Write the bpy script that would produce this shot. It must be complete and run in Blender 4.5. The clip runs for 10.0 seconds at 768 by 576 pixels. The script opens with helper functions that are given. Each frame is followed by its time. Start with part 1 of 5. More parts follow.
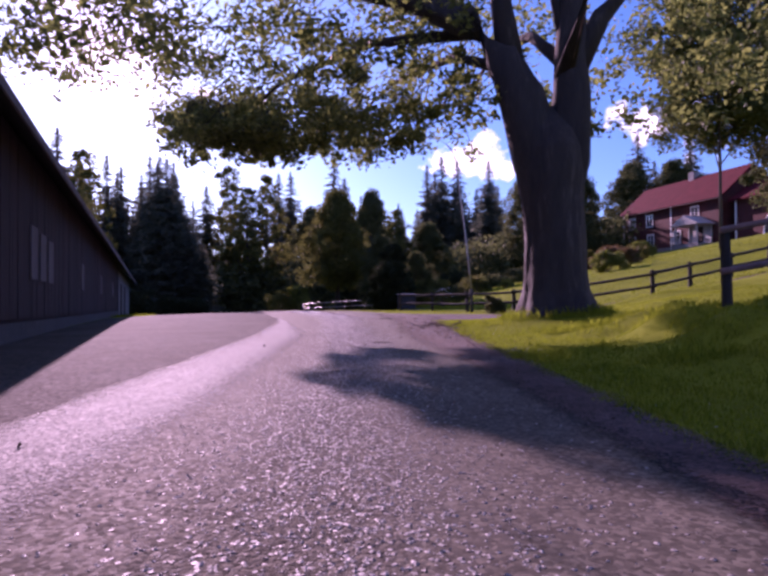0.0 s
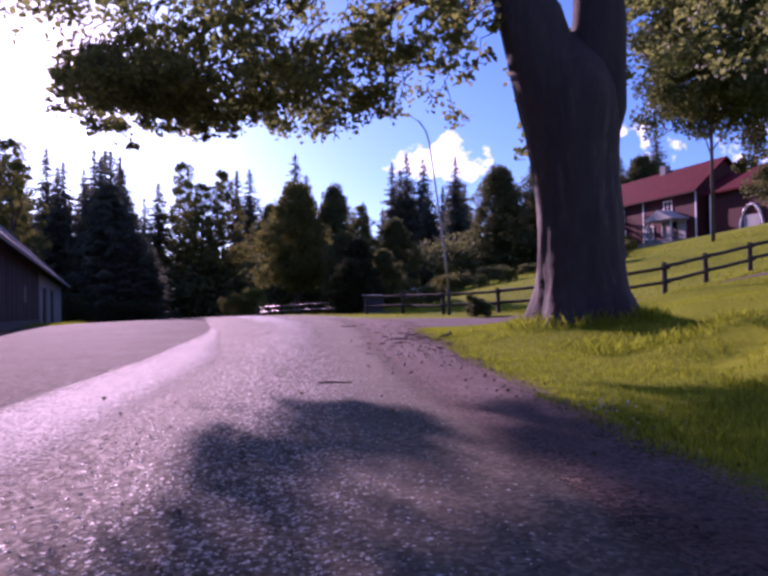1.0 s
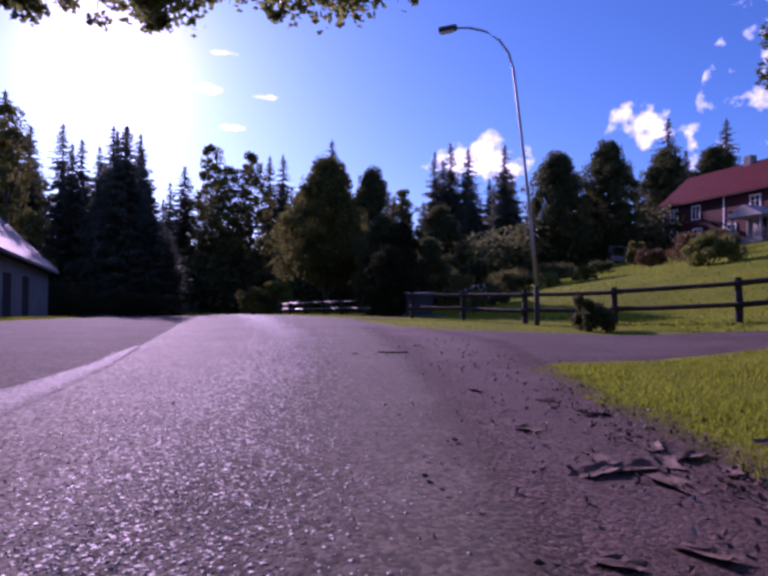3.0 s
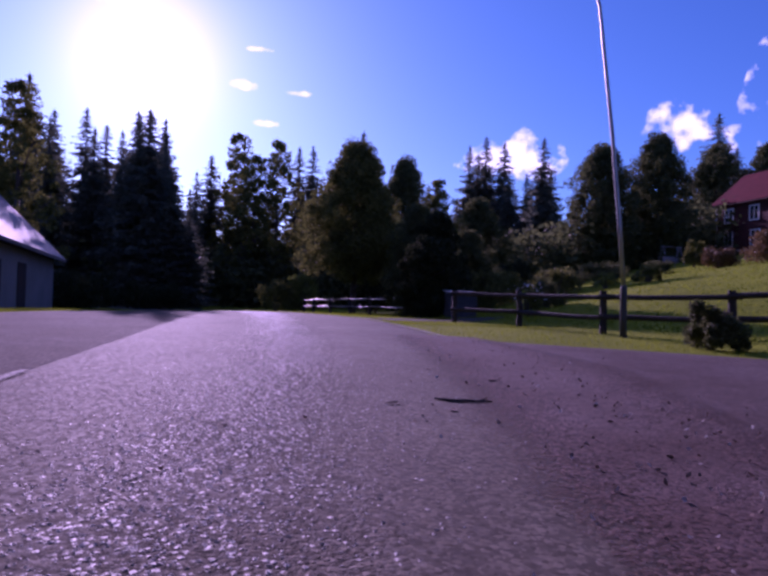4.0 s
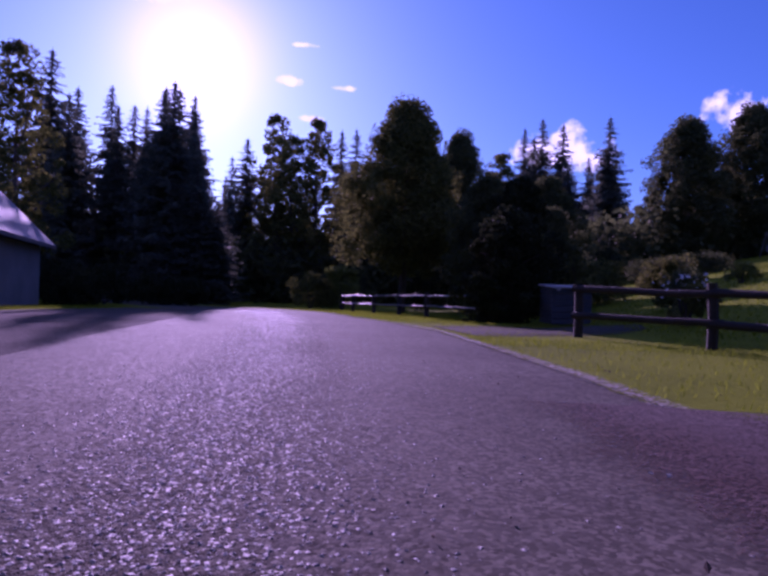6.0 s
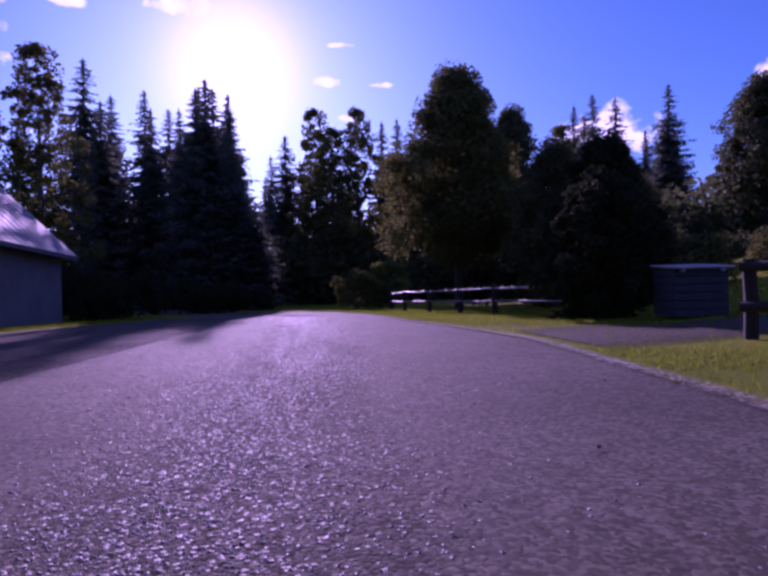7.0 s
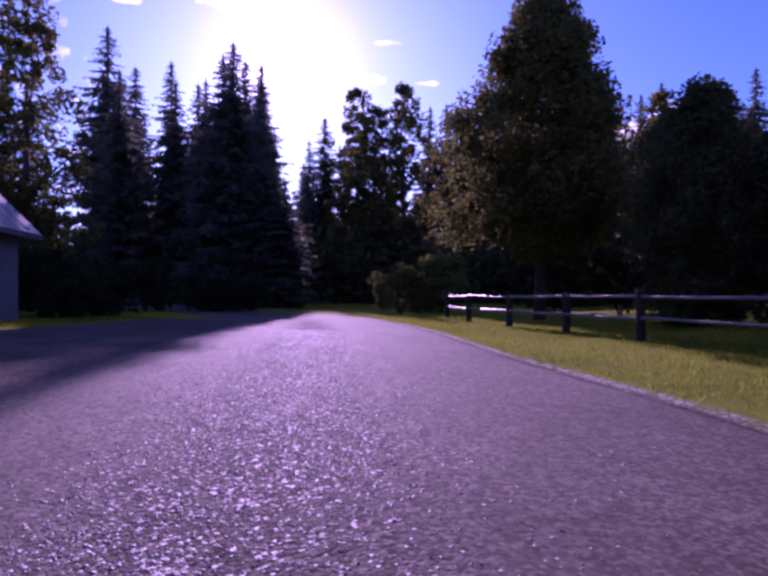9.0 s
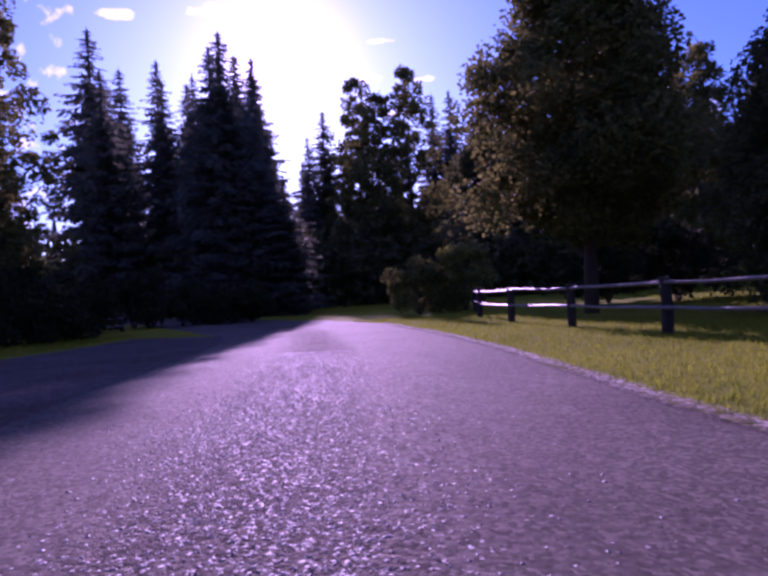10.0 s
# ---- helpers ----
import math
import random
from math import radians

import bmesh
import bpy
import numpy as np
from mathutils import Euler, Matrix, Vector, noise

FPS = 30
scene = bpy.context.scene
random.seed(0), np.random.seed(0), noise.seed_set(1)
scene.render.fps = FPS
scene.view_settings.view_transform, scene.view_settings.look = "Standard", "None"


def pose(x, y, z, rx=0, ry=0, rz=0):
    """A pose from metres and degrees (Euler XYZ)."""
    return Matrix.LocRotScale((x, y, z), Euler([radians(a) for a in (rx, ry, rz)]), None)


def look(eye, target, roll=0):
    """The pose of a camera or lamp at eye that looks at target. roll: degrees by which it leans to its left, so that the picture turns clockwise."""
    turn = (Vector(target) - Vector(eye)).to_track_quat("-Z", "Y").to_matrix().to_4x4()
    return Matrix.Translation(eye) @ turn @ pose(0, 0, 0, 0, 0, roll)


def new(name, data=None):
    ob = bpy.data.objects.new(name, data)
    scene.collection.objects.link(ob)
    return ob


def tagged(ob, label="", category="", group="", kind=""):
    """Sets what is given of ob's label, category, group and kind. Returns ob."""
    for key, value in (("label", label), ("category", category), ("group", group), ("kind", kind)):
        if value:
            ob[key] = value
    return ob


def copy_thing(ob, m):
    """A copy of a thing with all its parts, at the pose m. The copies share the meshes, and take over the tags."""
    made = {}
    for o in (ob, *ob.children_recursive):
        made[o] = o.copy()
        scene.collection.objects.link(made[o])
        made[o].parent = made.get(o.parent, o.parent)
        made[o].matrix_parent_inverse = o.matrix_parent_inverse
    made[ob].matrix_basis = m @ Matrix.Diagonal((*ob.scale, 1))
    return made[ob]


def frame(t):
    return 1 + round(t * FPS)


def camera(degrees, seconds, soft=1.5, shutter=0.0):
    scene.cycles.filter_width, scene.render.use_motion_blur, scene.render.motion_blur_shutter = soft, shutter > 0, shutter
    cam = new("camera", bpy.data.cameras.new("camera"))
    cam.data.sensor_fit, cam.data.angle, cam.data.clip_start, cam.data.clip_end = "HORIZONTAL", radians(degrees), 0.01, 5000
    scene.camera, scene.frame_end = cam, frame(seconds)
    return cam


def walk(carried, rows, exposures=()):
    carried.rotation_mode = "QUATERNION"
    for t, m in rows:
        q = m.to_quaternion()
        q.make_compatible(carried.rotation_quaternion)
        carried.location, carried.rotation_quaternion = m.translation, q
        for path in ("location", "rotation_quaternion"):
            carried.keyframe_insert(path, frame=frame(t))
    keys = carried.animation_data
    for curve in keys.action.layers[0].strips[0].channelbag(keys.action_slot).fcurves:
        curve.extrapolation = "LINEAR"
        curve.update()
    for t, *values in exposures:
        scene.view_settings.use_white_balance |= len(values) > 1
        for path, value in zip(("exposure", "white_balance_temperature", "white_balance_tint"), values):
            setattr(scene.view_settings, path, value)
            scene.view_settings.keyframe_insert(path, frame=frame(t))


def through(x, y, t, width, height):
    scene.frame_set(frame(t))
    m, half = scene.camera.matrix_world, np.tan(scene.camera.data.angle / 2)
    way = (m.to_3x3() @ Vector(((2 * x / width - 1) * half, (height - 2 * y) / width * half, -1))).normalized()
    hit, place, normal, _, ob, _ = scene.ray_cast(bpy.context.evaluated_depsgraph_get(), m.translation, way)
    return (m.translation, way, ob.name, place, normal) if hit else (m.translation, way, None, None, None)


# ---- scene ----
cam = camera(63.0, 10.0, soft=3.1)
# seconds, eye x y z, yaw to the left, pitch up, roll (degrees)
ROWS = [
    (0.0, 0.000, 0.000, 0.650, 0.20, 0.88, -0.32),
    (0.5, 0.053, 1.960, 0.659, -1.59, 0.92, -0.61),
    (1.0, 0.080, 3.875, 0.667, -2.95, 0.95, -1.06),
    (1.5, 0.081, 5.747, 0.674, -4.34, 1.17, 1.05),
    (2.0, 0.054, 7.579, 0.680, 1.83, 0.81, 2.68),
    (2.5, -0.001, 9.373, 0.685, 0.23, 0.81, 0.50),
    (4.0, -0.337, 14.546, 0.694, 2.95, 0.50, 1.93),
    (4.5, -0.508, 16.208, 0.695, 5.96, 0.23, 2.81),
    (5.0, -0.711, 17.842, 0.695, 4.75, 0.40, -0.03),
    (5.5, -0.944, 19.451, 0.694, 4.78, 0.37, 1.18),
    (6.0, -1.210, 21.036, 0.692, 6.96, -0.17, 2.13),
    (7.5, -2.205, 25.673, 0.682, 12.34, -0.62, -2.12),
    (8.0, -2.604, 27.186, 0.676, 7.92, -0.42, -2.12),
    (8.5, -3.039, 28.686, 0.670, 13.27, -0.59, 1.98),
    (9.0, -3.508, 30.175, 0.663, 14.97, -0.77, 0.64),
    (9.5, -4.014, 31.656, 0.655, 16.29, -0.73, -0.12),
    (10.0, -4.557, 33.131, 0.647, 15.76, -0.90, -3.01),
]


def aim(x, y, z, yaw, pitch, roll):
    a, p = radians(yaw), radians(pitch)
    way = Vector((-math.sin(a) * math.cos(p), math.cos(a) * math.cos(p), math.sin(p)))
    eye = Vector((x, y, z))
    return look(eye, eye + way, roll)


walk(cam, [(row[0], aim(*row[1:])) for row in ROWS], exposures=[(0.0, 0.74, 6450, 89), (1.0, 0.8, 6350, 90), (2.5, 0.32, 6020, 89), (4.5, -0.13, 5560, 106), (5.5, -0.22, 5540, 110), (7.5, -0.14, 5620, 117), (10.0, 0.31, 5760, 122)])

# ---- sky and sun ----
SUN_LEFT, SUN_UP = 24.4, 19.5  # degrees left of +y, above the horizon
world = bpy.data.worlds.new("sky")
scene.world = world
world.use_nodes = True
wt = world.node_tree
wt.nodes.clear()
wout = wt.nodes.new("ShaderNodeOutputWorld")
wbg = wt.nodes.new("ShaderNodeBackground")
wsky = wt.nodes.new("ShaderNodeTexSky")
wsky.sky_type = "NISHITA"
wsky.sun_disc = False
wsky.sun_elevation = radians(SUN_UP)
wsky.sun_rotation = radians(-SUN_LEFT)
wsky.air_density, wsky.dust_density, wsky.ozone_density = 1.0, 0.6, 4.0
wbg.inputs["Strength"].default_value = 0.1
# a few small fair-weather clouds: degrees right of +y, up, half width, half height
CLOUDS = [(6.4, 12.2, 3.0, 1.6), (9.6, 12.8, 3.0, 2.0), (8.2, 11.6, 5.2, 1.3), (22.2, 14.4, 3.0, 2.0), (-16.2, 17.6, 1.5, 0.5), (-11.4, 17.3, 1.7, 0.3), (-14.2, 14.6, 1.8, 0.35), (-15.0, 20.6, 1.2, 0.28), (-28.4, 22.9, 3.6, 0.8), (-37.5, 22.2, 1.6, 0.5)]
wco = wt.nodes.new("ShaderNodeTexCoord")
wn = wt.nodes.new("ShaderNodeTexNoise")
wn.inputs["Scale"].default_value, wn.inputs["Detail"].default_value = 36.0, 8.0
wt.links.new(wco.outputs["Generated"], wn.inputs["Vector"])


def wmath(op, a, b=None):
    n = wt.nodes.new("ShaderNodeMath")
    n.operation = op
    for i, v in enumerate((a, b)):
        if v is None:
            continue
        if isinstance(v, (int, float)):
            n.inputs[i].default_value = v
        else:
            wt.links.new(v, n.inputs[i])
    return n.outputs[0]


def wdot(vec):
    n = wt.nodes.new("ShaderNodeVectorMath")
    n.operation = "DOT_PRODUCT"
    n.inputs[1].default_value = vec
    wt.links.new(wco.outputs["Generated"], n.inputs[0])
    return n.outputs["Value"]


cover = None
for az, el, hw, hh in CLOUDS:
    a, e = radians(az), radians(el)
    mid = Vector((math.sin(a) * math.cos(e), math.cos(a) * math.cos(e), math.sin(e)))
    side = Vector((math.cos(a), -math.sin(a), 0))
    top = side.cross(mid)
    u = wmath("DIVIDE", wdot(side), math.sin(radians(hw)))
    v = wmath("DIVIDE", wdot(top), math.sin(radians(hh)))
    # wdot of mid keeps the far side of the sky clear
    ahead = wmath("GREATER_THAN", wdot(mid), 0.5)
    r2 = wmath("ADD", wmath("MULTIPLY", wmath("SUBTRACT", u, 0.0), u), wmath("MULTIPLY", v, v))
    puff = wmath("MULTIPLY", wmath("SUBTRACT", 1.0, r2), ahead)
    cover = puff if cover is None else wmath("MAXIMUM", cover, puff)
cover = wmath("ADD", wmath("MAXIMUM", cover, -2.0), wmath("MULTIPLY", wmath("SUBTRACT", wn.outputs["Fac"], 0.53), 3.9))
soft_edge = wt.nodes.new("ShaderNodeMapRange")
soft_edge.inputs["From Min"].default_value, soft_edge.inputs["From Max"].default_value = 0.1, 0.9
wt.links.new(cover, soft_edge.inputs["Value"])
whs = wt.nodes.new("ShaderNodeHueSaturation")
whs.inputs["Saturation"].default_value = 1.06
wtint = wt.nodes.new("ShaderNodeMix")
wtint.data_type, wtint.blend_type = "RGBA", "MULTIPLY"
wtint.inputs["Factor"].default_value = 1.0
whaze = wt.nodes.new("ShaderNodeMix")
whaze.data_type = "RGBA"
whaze.inputs["A"].default_value, whaze.inputs["B"].default_value = (0.5, 0.86, 1.0, 1), (1.1, 1.2, 1.2, 1)
toward_sun = wmath("MAXIMUM", wdot((-math.sin(radians(SUN_LEFT)) * math.cos(radians(SUN_UP)), math.cos(radians(SUN_LEFT)) * math.cos(radians(SUN_UP)), math.sin(radians(SUN_UP)))), 0.0)
wt.links.new(wmath("POWER", toward_sun, 260.0), whaze.inputs["Factor"])
wt.links.new(whaze.outputs["Result"], wtint.inputs["B"])
wt.links.new(wsky.outputs["Color"], wtint.inputs["A"])
wt.links.new(wtint.outputs["Result"], whs.inputs["Color"])
wmix = wt.nodes.new("ShaderNodeMix")
wmix.data_type = "RGBA"
wt.links.new(soft_edge.outputs["Result"], wmix.inputs["Factor"])
wt.links.new(whs.outputs["Color"], wmix.inputs["A"])
wmix.inputs["B"].default_value = (11.0, 13.0, 12.8, 1)
wt.links.new(wmix.outputs["Result"], wbg.inputs["Color"])
wt.links.new(wbg.outputs["Background"], wout.inputs["Surface"])
sun = new("sun", bpy.data.lights.new("sun", "SUN"))
sun.data.energy, sun.data.angle, sun.data.color = 4.8, radians(0.5), (1.0, 0.945, 0.87)
sa, se = radians(SUN_LEFT), radians(SUN_UP)
SUNWAY = Vector((-math.sin(sa) * math.cos(se), math.cos(sa) * math.cos(se), math.sin(se)))
sun.matrix_world = look((0, 0, 60), Vector((0, 0, 60)) - SUNWAY)

# ---- helpers of the scene ----
rnd = random.Random(7)


def part(name, bm, material, parent=None, label="", smooth=False):
    me = bpy.data.meshes.new(name)
    bm.to_mesh(me)
    bm.free()
    me.materials.append(material)
    if smooth:
        me.shade_smooth()
    ob = new(name, me)
    if parent:
        ob.parent = parent
    return tagged(ob, label=label)


def soup(name, verts, faces, material, parent=None, label="", smooth=False):
    me = bpy.data.meshes.new(name)
    me.from_pydata(verts, [], faces)
    me.materials.append(material)
    if smooth:
        me.shade_smooth()
    ob = new(name, me)
    if parent:
        ob.parent = parent
    return tagged(ob, label=label)


def thing(name, m, label, category, group="", kind=""):
    ob = new(name)
    ob.matrix_basis = m
    ob.empty_display_size = 0.2
    return tagged(ob, label, category, group, kind)


def box(bm, lo, hi, m=None, bevel=0.0):
    vs = [bm.verts.new((x, y, z)) for x in (lo[0], hi[0]) for y in (lo[1], hi[1]) for z in (lo[2], hi[2])]
    for f in ((0, 1, 3, 2), (4, 6, 7, 5), (0, 4, 5, 1), (2, 3, 7, 6), (0, 2, 6, 4), (1, 5, 7, 3)):
        bm.faces.new([vs[i] for i in f])
    if bevel:
        edges = list({e for v in vs for e in v.link_edges})
        out = bmesh.ops.bevel(bm, geom=edges, offset=bevel, segments=1, affect="EDGES")
        vs = list({v for f in out["faces"] for v in f.verts} | {v for v in vs if v.is_valid})
    if m is not None:
        bmesh.ops.transform(bm, matrix=m, verts=vs)
    return vs


def tube(bm, path, radii, sides=8, wobble=0.0):
    """A closed tube along the points of path."""
    rings = []
    n = len(path)
    path = [Vector(p) for p in path]
    for i, (p, r) in enumerate(zip(path, radii)):
        d = (path[min(i + 1, n - 1)] - path[max(i - 1, 0)]).normalized()
        a = d.orthogonal().normalized() if abs(d.z) < 0.9 else (Vector((1, 0, 0)) - d * d.x).normalized()
        b = d.cross(a)
        rings.append([bm.verts.new(p + (a * math.cos(k * math.tau / sides) + b * math.sin(k * math.tau / sides)) * r * (1 + rnd.uniform(-wobble, wobble))) for k in range(sides)])
    for s, t in zip(rings, rings[1:]):
        for k in range(sides):
            bm.faces.new((s[k], s[(k + 1) % sides], t[(k + 1) % sides], t[k]))
    bm.faces.new(rings[0][::-1])
    bm.faces.new(rings[-1])


def smoothstep(a, b, v):
    q = min(max((v - a) / (b - a), 0.0), 1.0)
    return q * q * (3 - 2 * q)


def lerp_at(points, v):
    """Piecewise linear through (v, value) points."""
    if v <= points[0][0]:
        return points[0][1]
    for (a, p), (b, q) in zip(points, points[1:]):
        if v <= b:
            return p + (q - p) * (v - a) / (b - a)
    return points[-1][1]


# ---- materials ----
def material(name):
    m = bpy.data.materials.new(name)
    m.use_nodes = True
    return m, m.node_tree.nodes, m.node_tree.links, m.node_tree.nodes["Principled BSDF"]


def ramp_node(nodes, stops):
    r = nodes.new("ShaderNodeValToRGB")
    el = r.color_ramp.elements
    while len(el) < len(stops):
        el.new(0.5)
    for e, (p, c) in zip(el, stops):
        e.position, e.color = p, (*c, 1)
    return r


def noise_node(nodes, links, scale, detail=4.0, vector=None, rough=0.6):
    n = nodes.new("ShaderNodeTexNoise")
    n.inputs["Scale"].default_value, n.inputs["Detail"].default_value, n.inputs["Roughness"].default_value = scale, detail, rough
    if vector is not None:
        links.new(vector, n.inputs["Vector"])
    return n


def surface(name, stops, scale, rough=0.8, bump=0.3, fine=6.0, metal=0.0, world=False, stretch=(1, 1, 1), mottling=0.35, island=0.0, spec=0.5):
    """A two-scale noise surface: broad mottling through a ramp, and fine grain in colour and relief."""
    m, nodes, links, b = material(name)
    co = nodes.new("ShaderNodeTexCoord")
    vec = co.outputs["Object"]
    if world:
        vec = nodes.new("ShaderNodeNewGeometry").outputs["Position"]
    mp = nodes.new("ShaderNodeMapping")
    mp.inputs["Scale"].default_value = stretch
    links.new(vec, mp.inputs["Vector"])
    vec = mp.outputs["Vector"]
    n1 = noise_node(nodes, links, scale, 5, vec)
    n2 = noise_node(nodes, links, scale * fine, 6, vec, 0.7)
    mix = nodes.new("ShaderNodeMix")
    mix.data_type = "FLOAT"
    mix.inputs["Factor"].default_value = mottling
    links.new(n1.outputs["Fac"], mix.inputs["A"])
    links.new(n2.outputs["Fac"], mix.inputs["B"])
    r = ramp_node(nodes, stops)
    links.new(mix.outputs["Result"], r.inputs["Fac"])
    colour = r.outputs["Color"]
    if island:
        g = nodes.new("ShaderNodeNewGeometry")
        hs = nodes.new("ShaderNodeHueSaturation")
        mr = nodes.new("ShaderNodeMapRange")
        mr.inputs["To Min"].default_value, mr.inputs["To Max"].default_value = 1 - island, 1 + island
        links.new(g.outputs["Random Per Island"], mr.inputs["Value"])
        links.new(mr.outputs["Result"], hs.inputs["Value"])
        links.new(colour, hs.inputs["Color"])
        colour = hs.outputs["Color"]
    links.new(colour, b.inputs["Base Color"])
    b.inputs["Roughness"].default_value, b.inputs["Metallic"].default_value = rough, metal
    b.inputs["Specular IOR Level"].default_value = spec
    if bump:
        bp = nodes.new("ShaderNodeBump")
        bp.inputs["Strength"].default_value, bp.inputs["Distance"].default_value = bump, 0.02
        links.new(n2.outputs["Fac"], bp.inputs["Height"])
        links.new(bp.outputs["Normal"], b.inputs["Normal"])
    return m


def leaf_material(name, dark, light, through=0.35, rough=0.55, spec=0.4):
    """Leaves: each one its own green, with light passing through."""
    m, nodes, links, b = material(name)
    g = nodes.new("ShaderNodeNewGeometry")
    n = noise_node(nodes, links, 0.35, 2, g.outputs["Position"])
    mix = nodes.new("ShaderNodeMix")
    mix.data_type = "FLOAT"
    mix.inputs["Factor"].default_value = 0.5
    links.new(g.outputs["Random Per Island"], mix.inputs["A"])
    links.new(n.outputs["Fac"], mix.inputs["B"])
    r = ramp_node(nodes, [(0.2, dark), (0.85, light)])
    links.new(mix.outputs["Result"], r.inputs["Fac"])
    links.new(r.outputs["Color"], b.inputs["Base Color"])
    b.inputs["Roughness"].default_value = rough
    b.inputs["Specular IOR Level"].default_value = spec
    tr = nodes.new("ShaderNodeBsdfTranslucent")
    links.new(r.outputs["Color"], tr.inputs["Color"])
    ms = nodes.new("ShaderNodeMixShader")
    ms.inputs["Fac"].default_value = through
    links.new(b.outputs["BSDF"], ms.inputs[1])
    links.new(tr.outputs["BSDF"], ms.inputs[2])
    links.new(ms.outputs["Shader"], nodes["Material Output"].inputs["Surface"])
    return m


M_GRASS = surface("lawn_soil", [(0.3, (0.07, 0.1, 0.007)), (0.55, (0.17, 0.21, 0.013)), (0.75, (0.25, 0.28, 0.025))], 0.5, 0.95, 0.8, 30, world=True, mottling=0.5, spec=0.04)
M_BLADE = leaf_material("grass_blades", (0.09, 0.14, 0.009), (0.3, 0.355, 0.028), 0.55, 0.8, 0.04)


def stony(name, base, scale, rough, bump, stain, spec=0.35, soft_edge=0.0, lane=None):
    """Bound or loose stone chips: cells of their own grey, with broad worn and stained patches."""
    m, nodes, links, b = material(name)
    pos = nodes.new("ShaderNodeNewGeometry").outputs["Position"]
    v = nodes.new("ShaderNodeTexVoronoi")
    v.inputs["Scale"].default_value = scale
    links.new(pos, v.inputs["Vector"])
    v2 = nodes.new("ShaderNodeTexVoronoi")
    v2.inputs["Scale"].default_value = scale * 2.3
    links.new(pos, v2.inputs["Vector"])
    sep = nodes.new("ShaderNodeSeparateColor")
    links.new(v.outputs["Color"], sep.inputs["Color"])
    broad = noise_node(nodes, links, 0.7, 5, pos)
    mid = noise_node(nodes, links, 9.0, 5, pos, 0.7)
    mix = nodes.new("ShaderNodeMix")
    mix.data_type = "FLOAT"
    mix.inputs["Factor"].default_value = 0.5
    links.new(sep.outputs["Red"], mix.inputs["A"])
    links.new(mid.outputs["Fac"], mix.inputs["B"])
    r = ramp_node(nodes, [(0.22, tuple(c * 0.55 for c in base)), (0.5, tuple(c * 0.95 for c in base)), (0.78, tuple(min(c * 1.75, 0.6) for c in base))])
    links.new(mix.outputs["Result"], r.inputs["Fac"])
    st = ramp_node(nodes, [(0.35, stain), (0.65, (1, 1, 1))])
    links.new(broad.outputs["Fac"], st.inputs["Fac"])
    mul = nodes.new("ShaderNodeMix")
    mul.data_type, mul.blend_type = "RGBA", "MULTIPLY"
    mul.inputs["Factor"].default_value = 1.0
    links.new(r.outputs["Color"], mul.inputs["A"])
    links.new(st.outputs["Color"], mul.inputs["B"])
    links.new(mul.outputs["Result"], b.inputs["Base Color"])
    b.inputs["Specular IOR Level"].default_value = spec
    rr = nodes.new("ShaderNodeMapRange")
    rr.inputs["To Min"].default_value, rr.inputs["To Max"].default_value = rough - 0.12, min(rough + 0.2, 1.0)
    links.new(sep.outputs["Green"], rr.inputs["Value"])
    links.new(rr.outputs["Result"], b.inputs["Roughness"])
    b1 = nodes.new("ShaderNodeBump")
    b1.invert = True
    b1.inputs["Strength"].default_value, b1.inputs["Distance"].default_value = bump, 0.008
    worn = nodes.new("ShaderNodeMapRange")
    worn.inputs["From Min"].default_value, worn.inputs["From Max"].default_value = 0.36, 0.62
    worn.inputs["To Min"].default_value, worn.inputs["To Max"].default_value = bump * 0.25, bump
    links.new(broad.outputs["Fac"], worn.inputs["Value"])
    strength = worn.outputs["Result"]
    if lane or soft_edge:
        across = nodes.new("ShaderNodeAttribute")
        across.attribute_name = "across"
    if lane:
        # the chips stand proud where wheels have scoured the binder
        bell = nodes.new("ShaderNodeValToRGB")
        bell.color_ramp.interpolation = "EASE"
        bell.color_ramp.elements[0].position, bell.color_ramp.elements[1].position = lane[0], lane[1]
        bell.color_ramp.elements[0].color = bell.color_ramp.elements[1].color = (0.1, 0.1, 0.1, 1)
        mid_stop = bell.color_ramp.elements.new((lane[0] + lane[1]) / 2)
        mid_stop.color = (1.9, 1.9, 1.9, 1)
        links.new(across.outputs["Fac"], bell.inputs["Fac"])
        scour = nodes.new("ShaderNodeMath")
        scour.operation = "MULTIPLY"
        links.new(strength, scour.inputs[0])
        links.new(bell.outputs["Color"], scour.inputs[1])
        strength = scour.outputs[0]
    if soft_edge:
        # thins out to scattered chips at both sides
        q = across.outputs["Fac"]
        ops = []
        for op, a, c in (("SUBTRACT", 1.0, q), ("MULTIPLY", None, q), ("MULTIPLY", None, 7.0), ("ADD", None, -soft_edge)):
            n = nodes.new("ShaderNodeMath")
            n.operation = op
            for i, w_ in enumerate((ops[-1] if a is None else a, c)):
                if isinstance(w_, float):
                    n.inputs[i].default_value = w_
                else:
                    links.new(w_, n.inputs[i])
            ops.append(n.outputs[0])
        grain = nodes.new("ShaderNodeMath")
        grain.operation = "MULTIPLY_ADD"
        grain.use_clamp = True
        links.new(mix.outputs["Result"], grain.inputs[0])
        grain.inputs[1].default_value = 1.7
        links.new(ops[-1], grain.inputs[2])
        links.new(grain.outputs[0], b.inputs["Alpha"])
    links.new(strength, b1.inputs["Strength"])
    links.new(v.outputs["Distance"], b1.inputs["Height"])
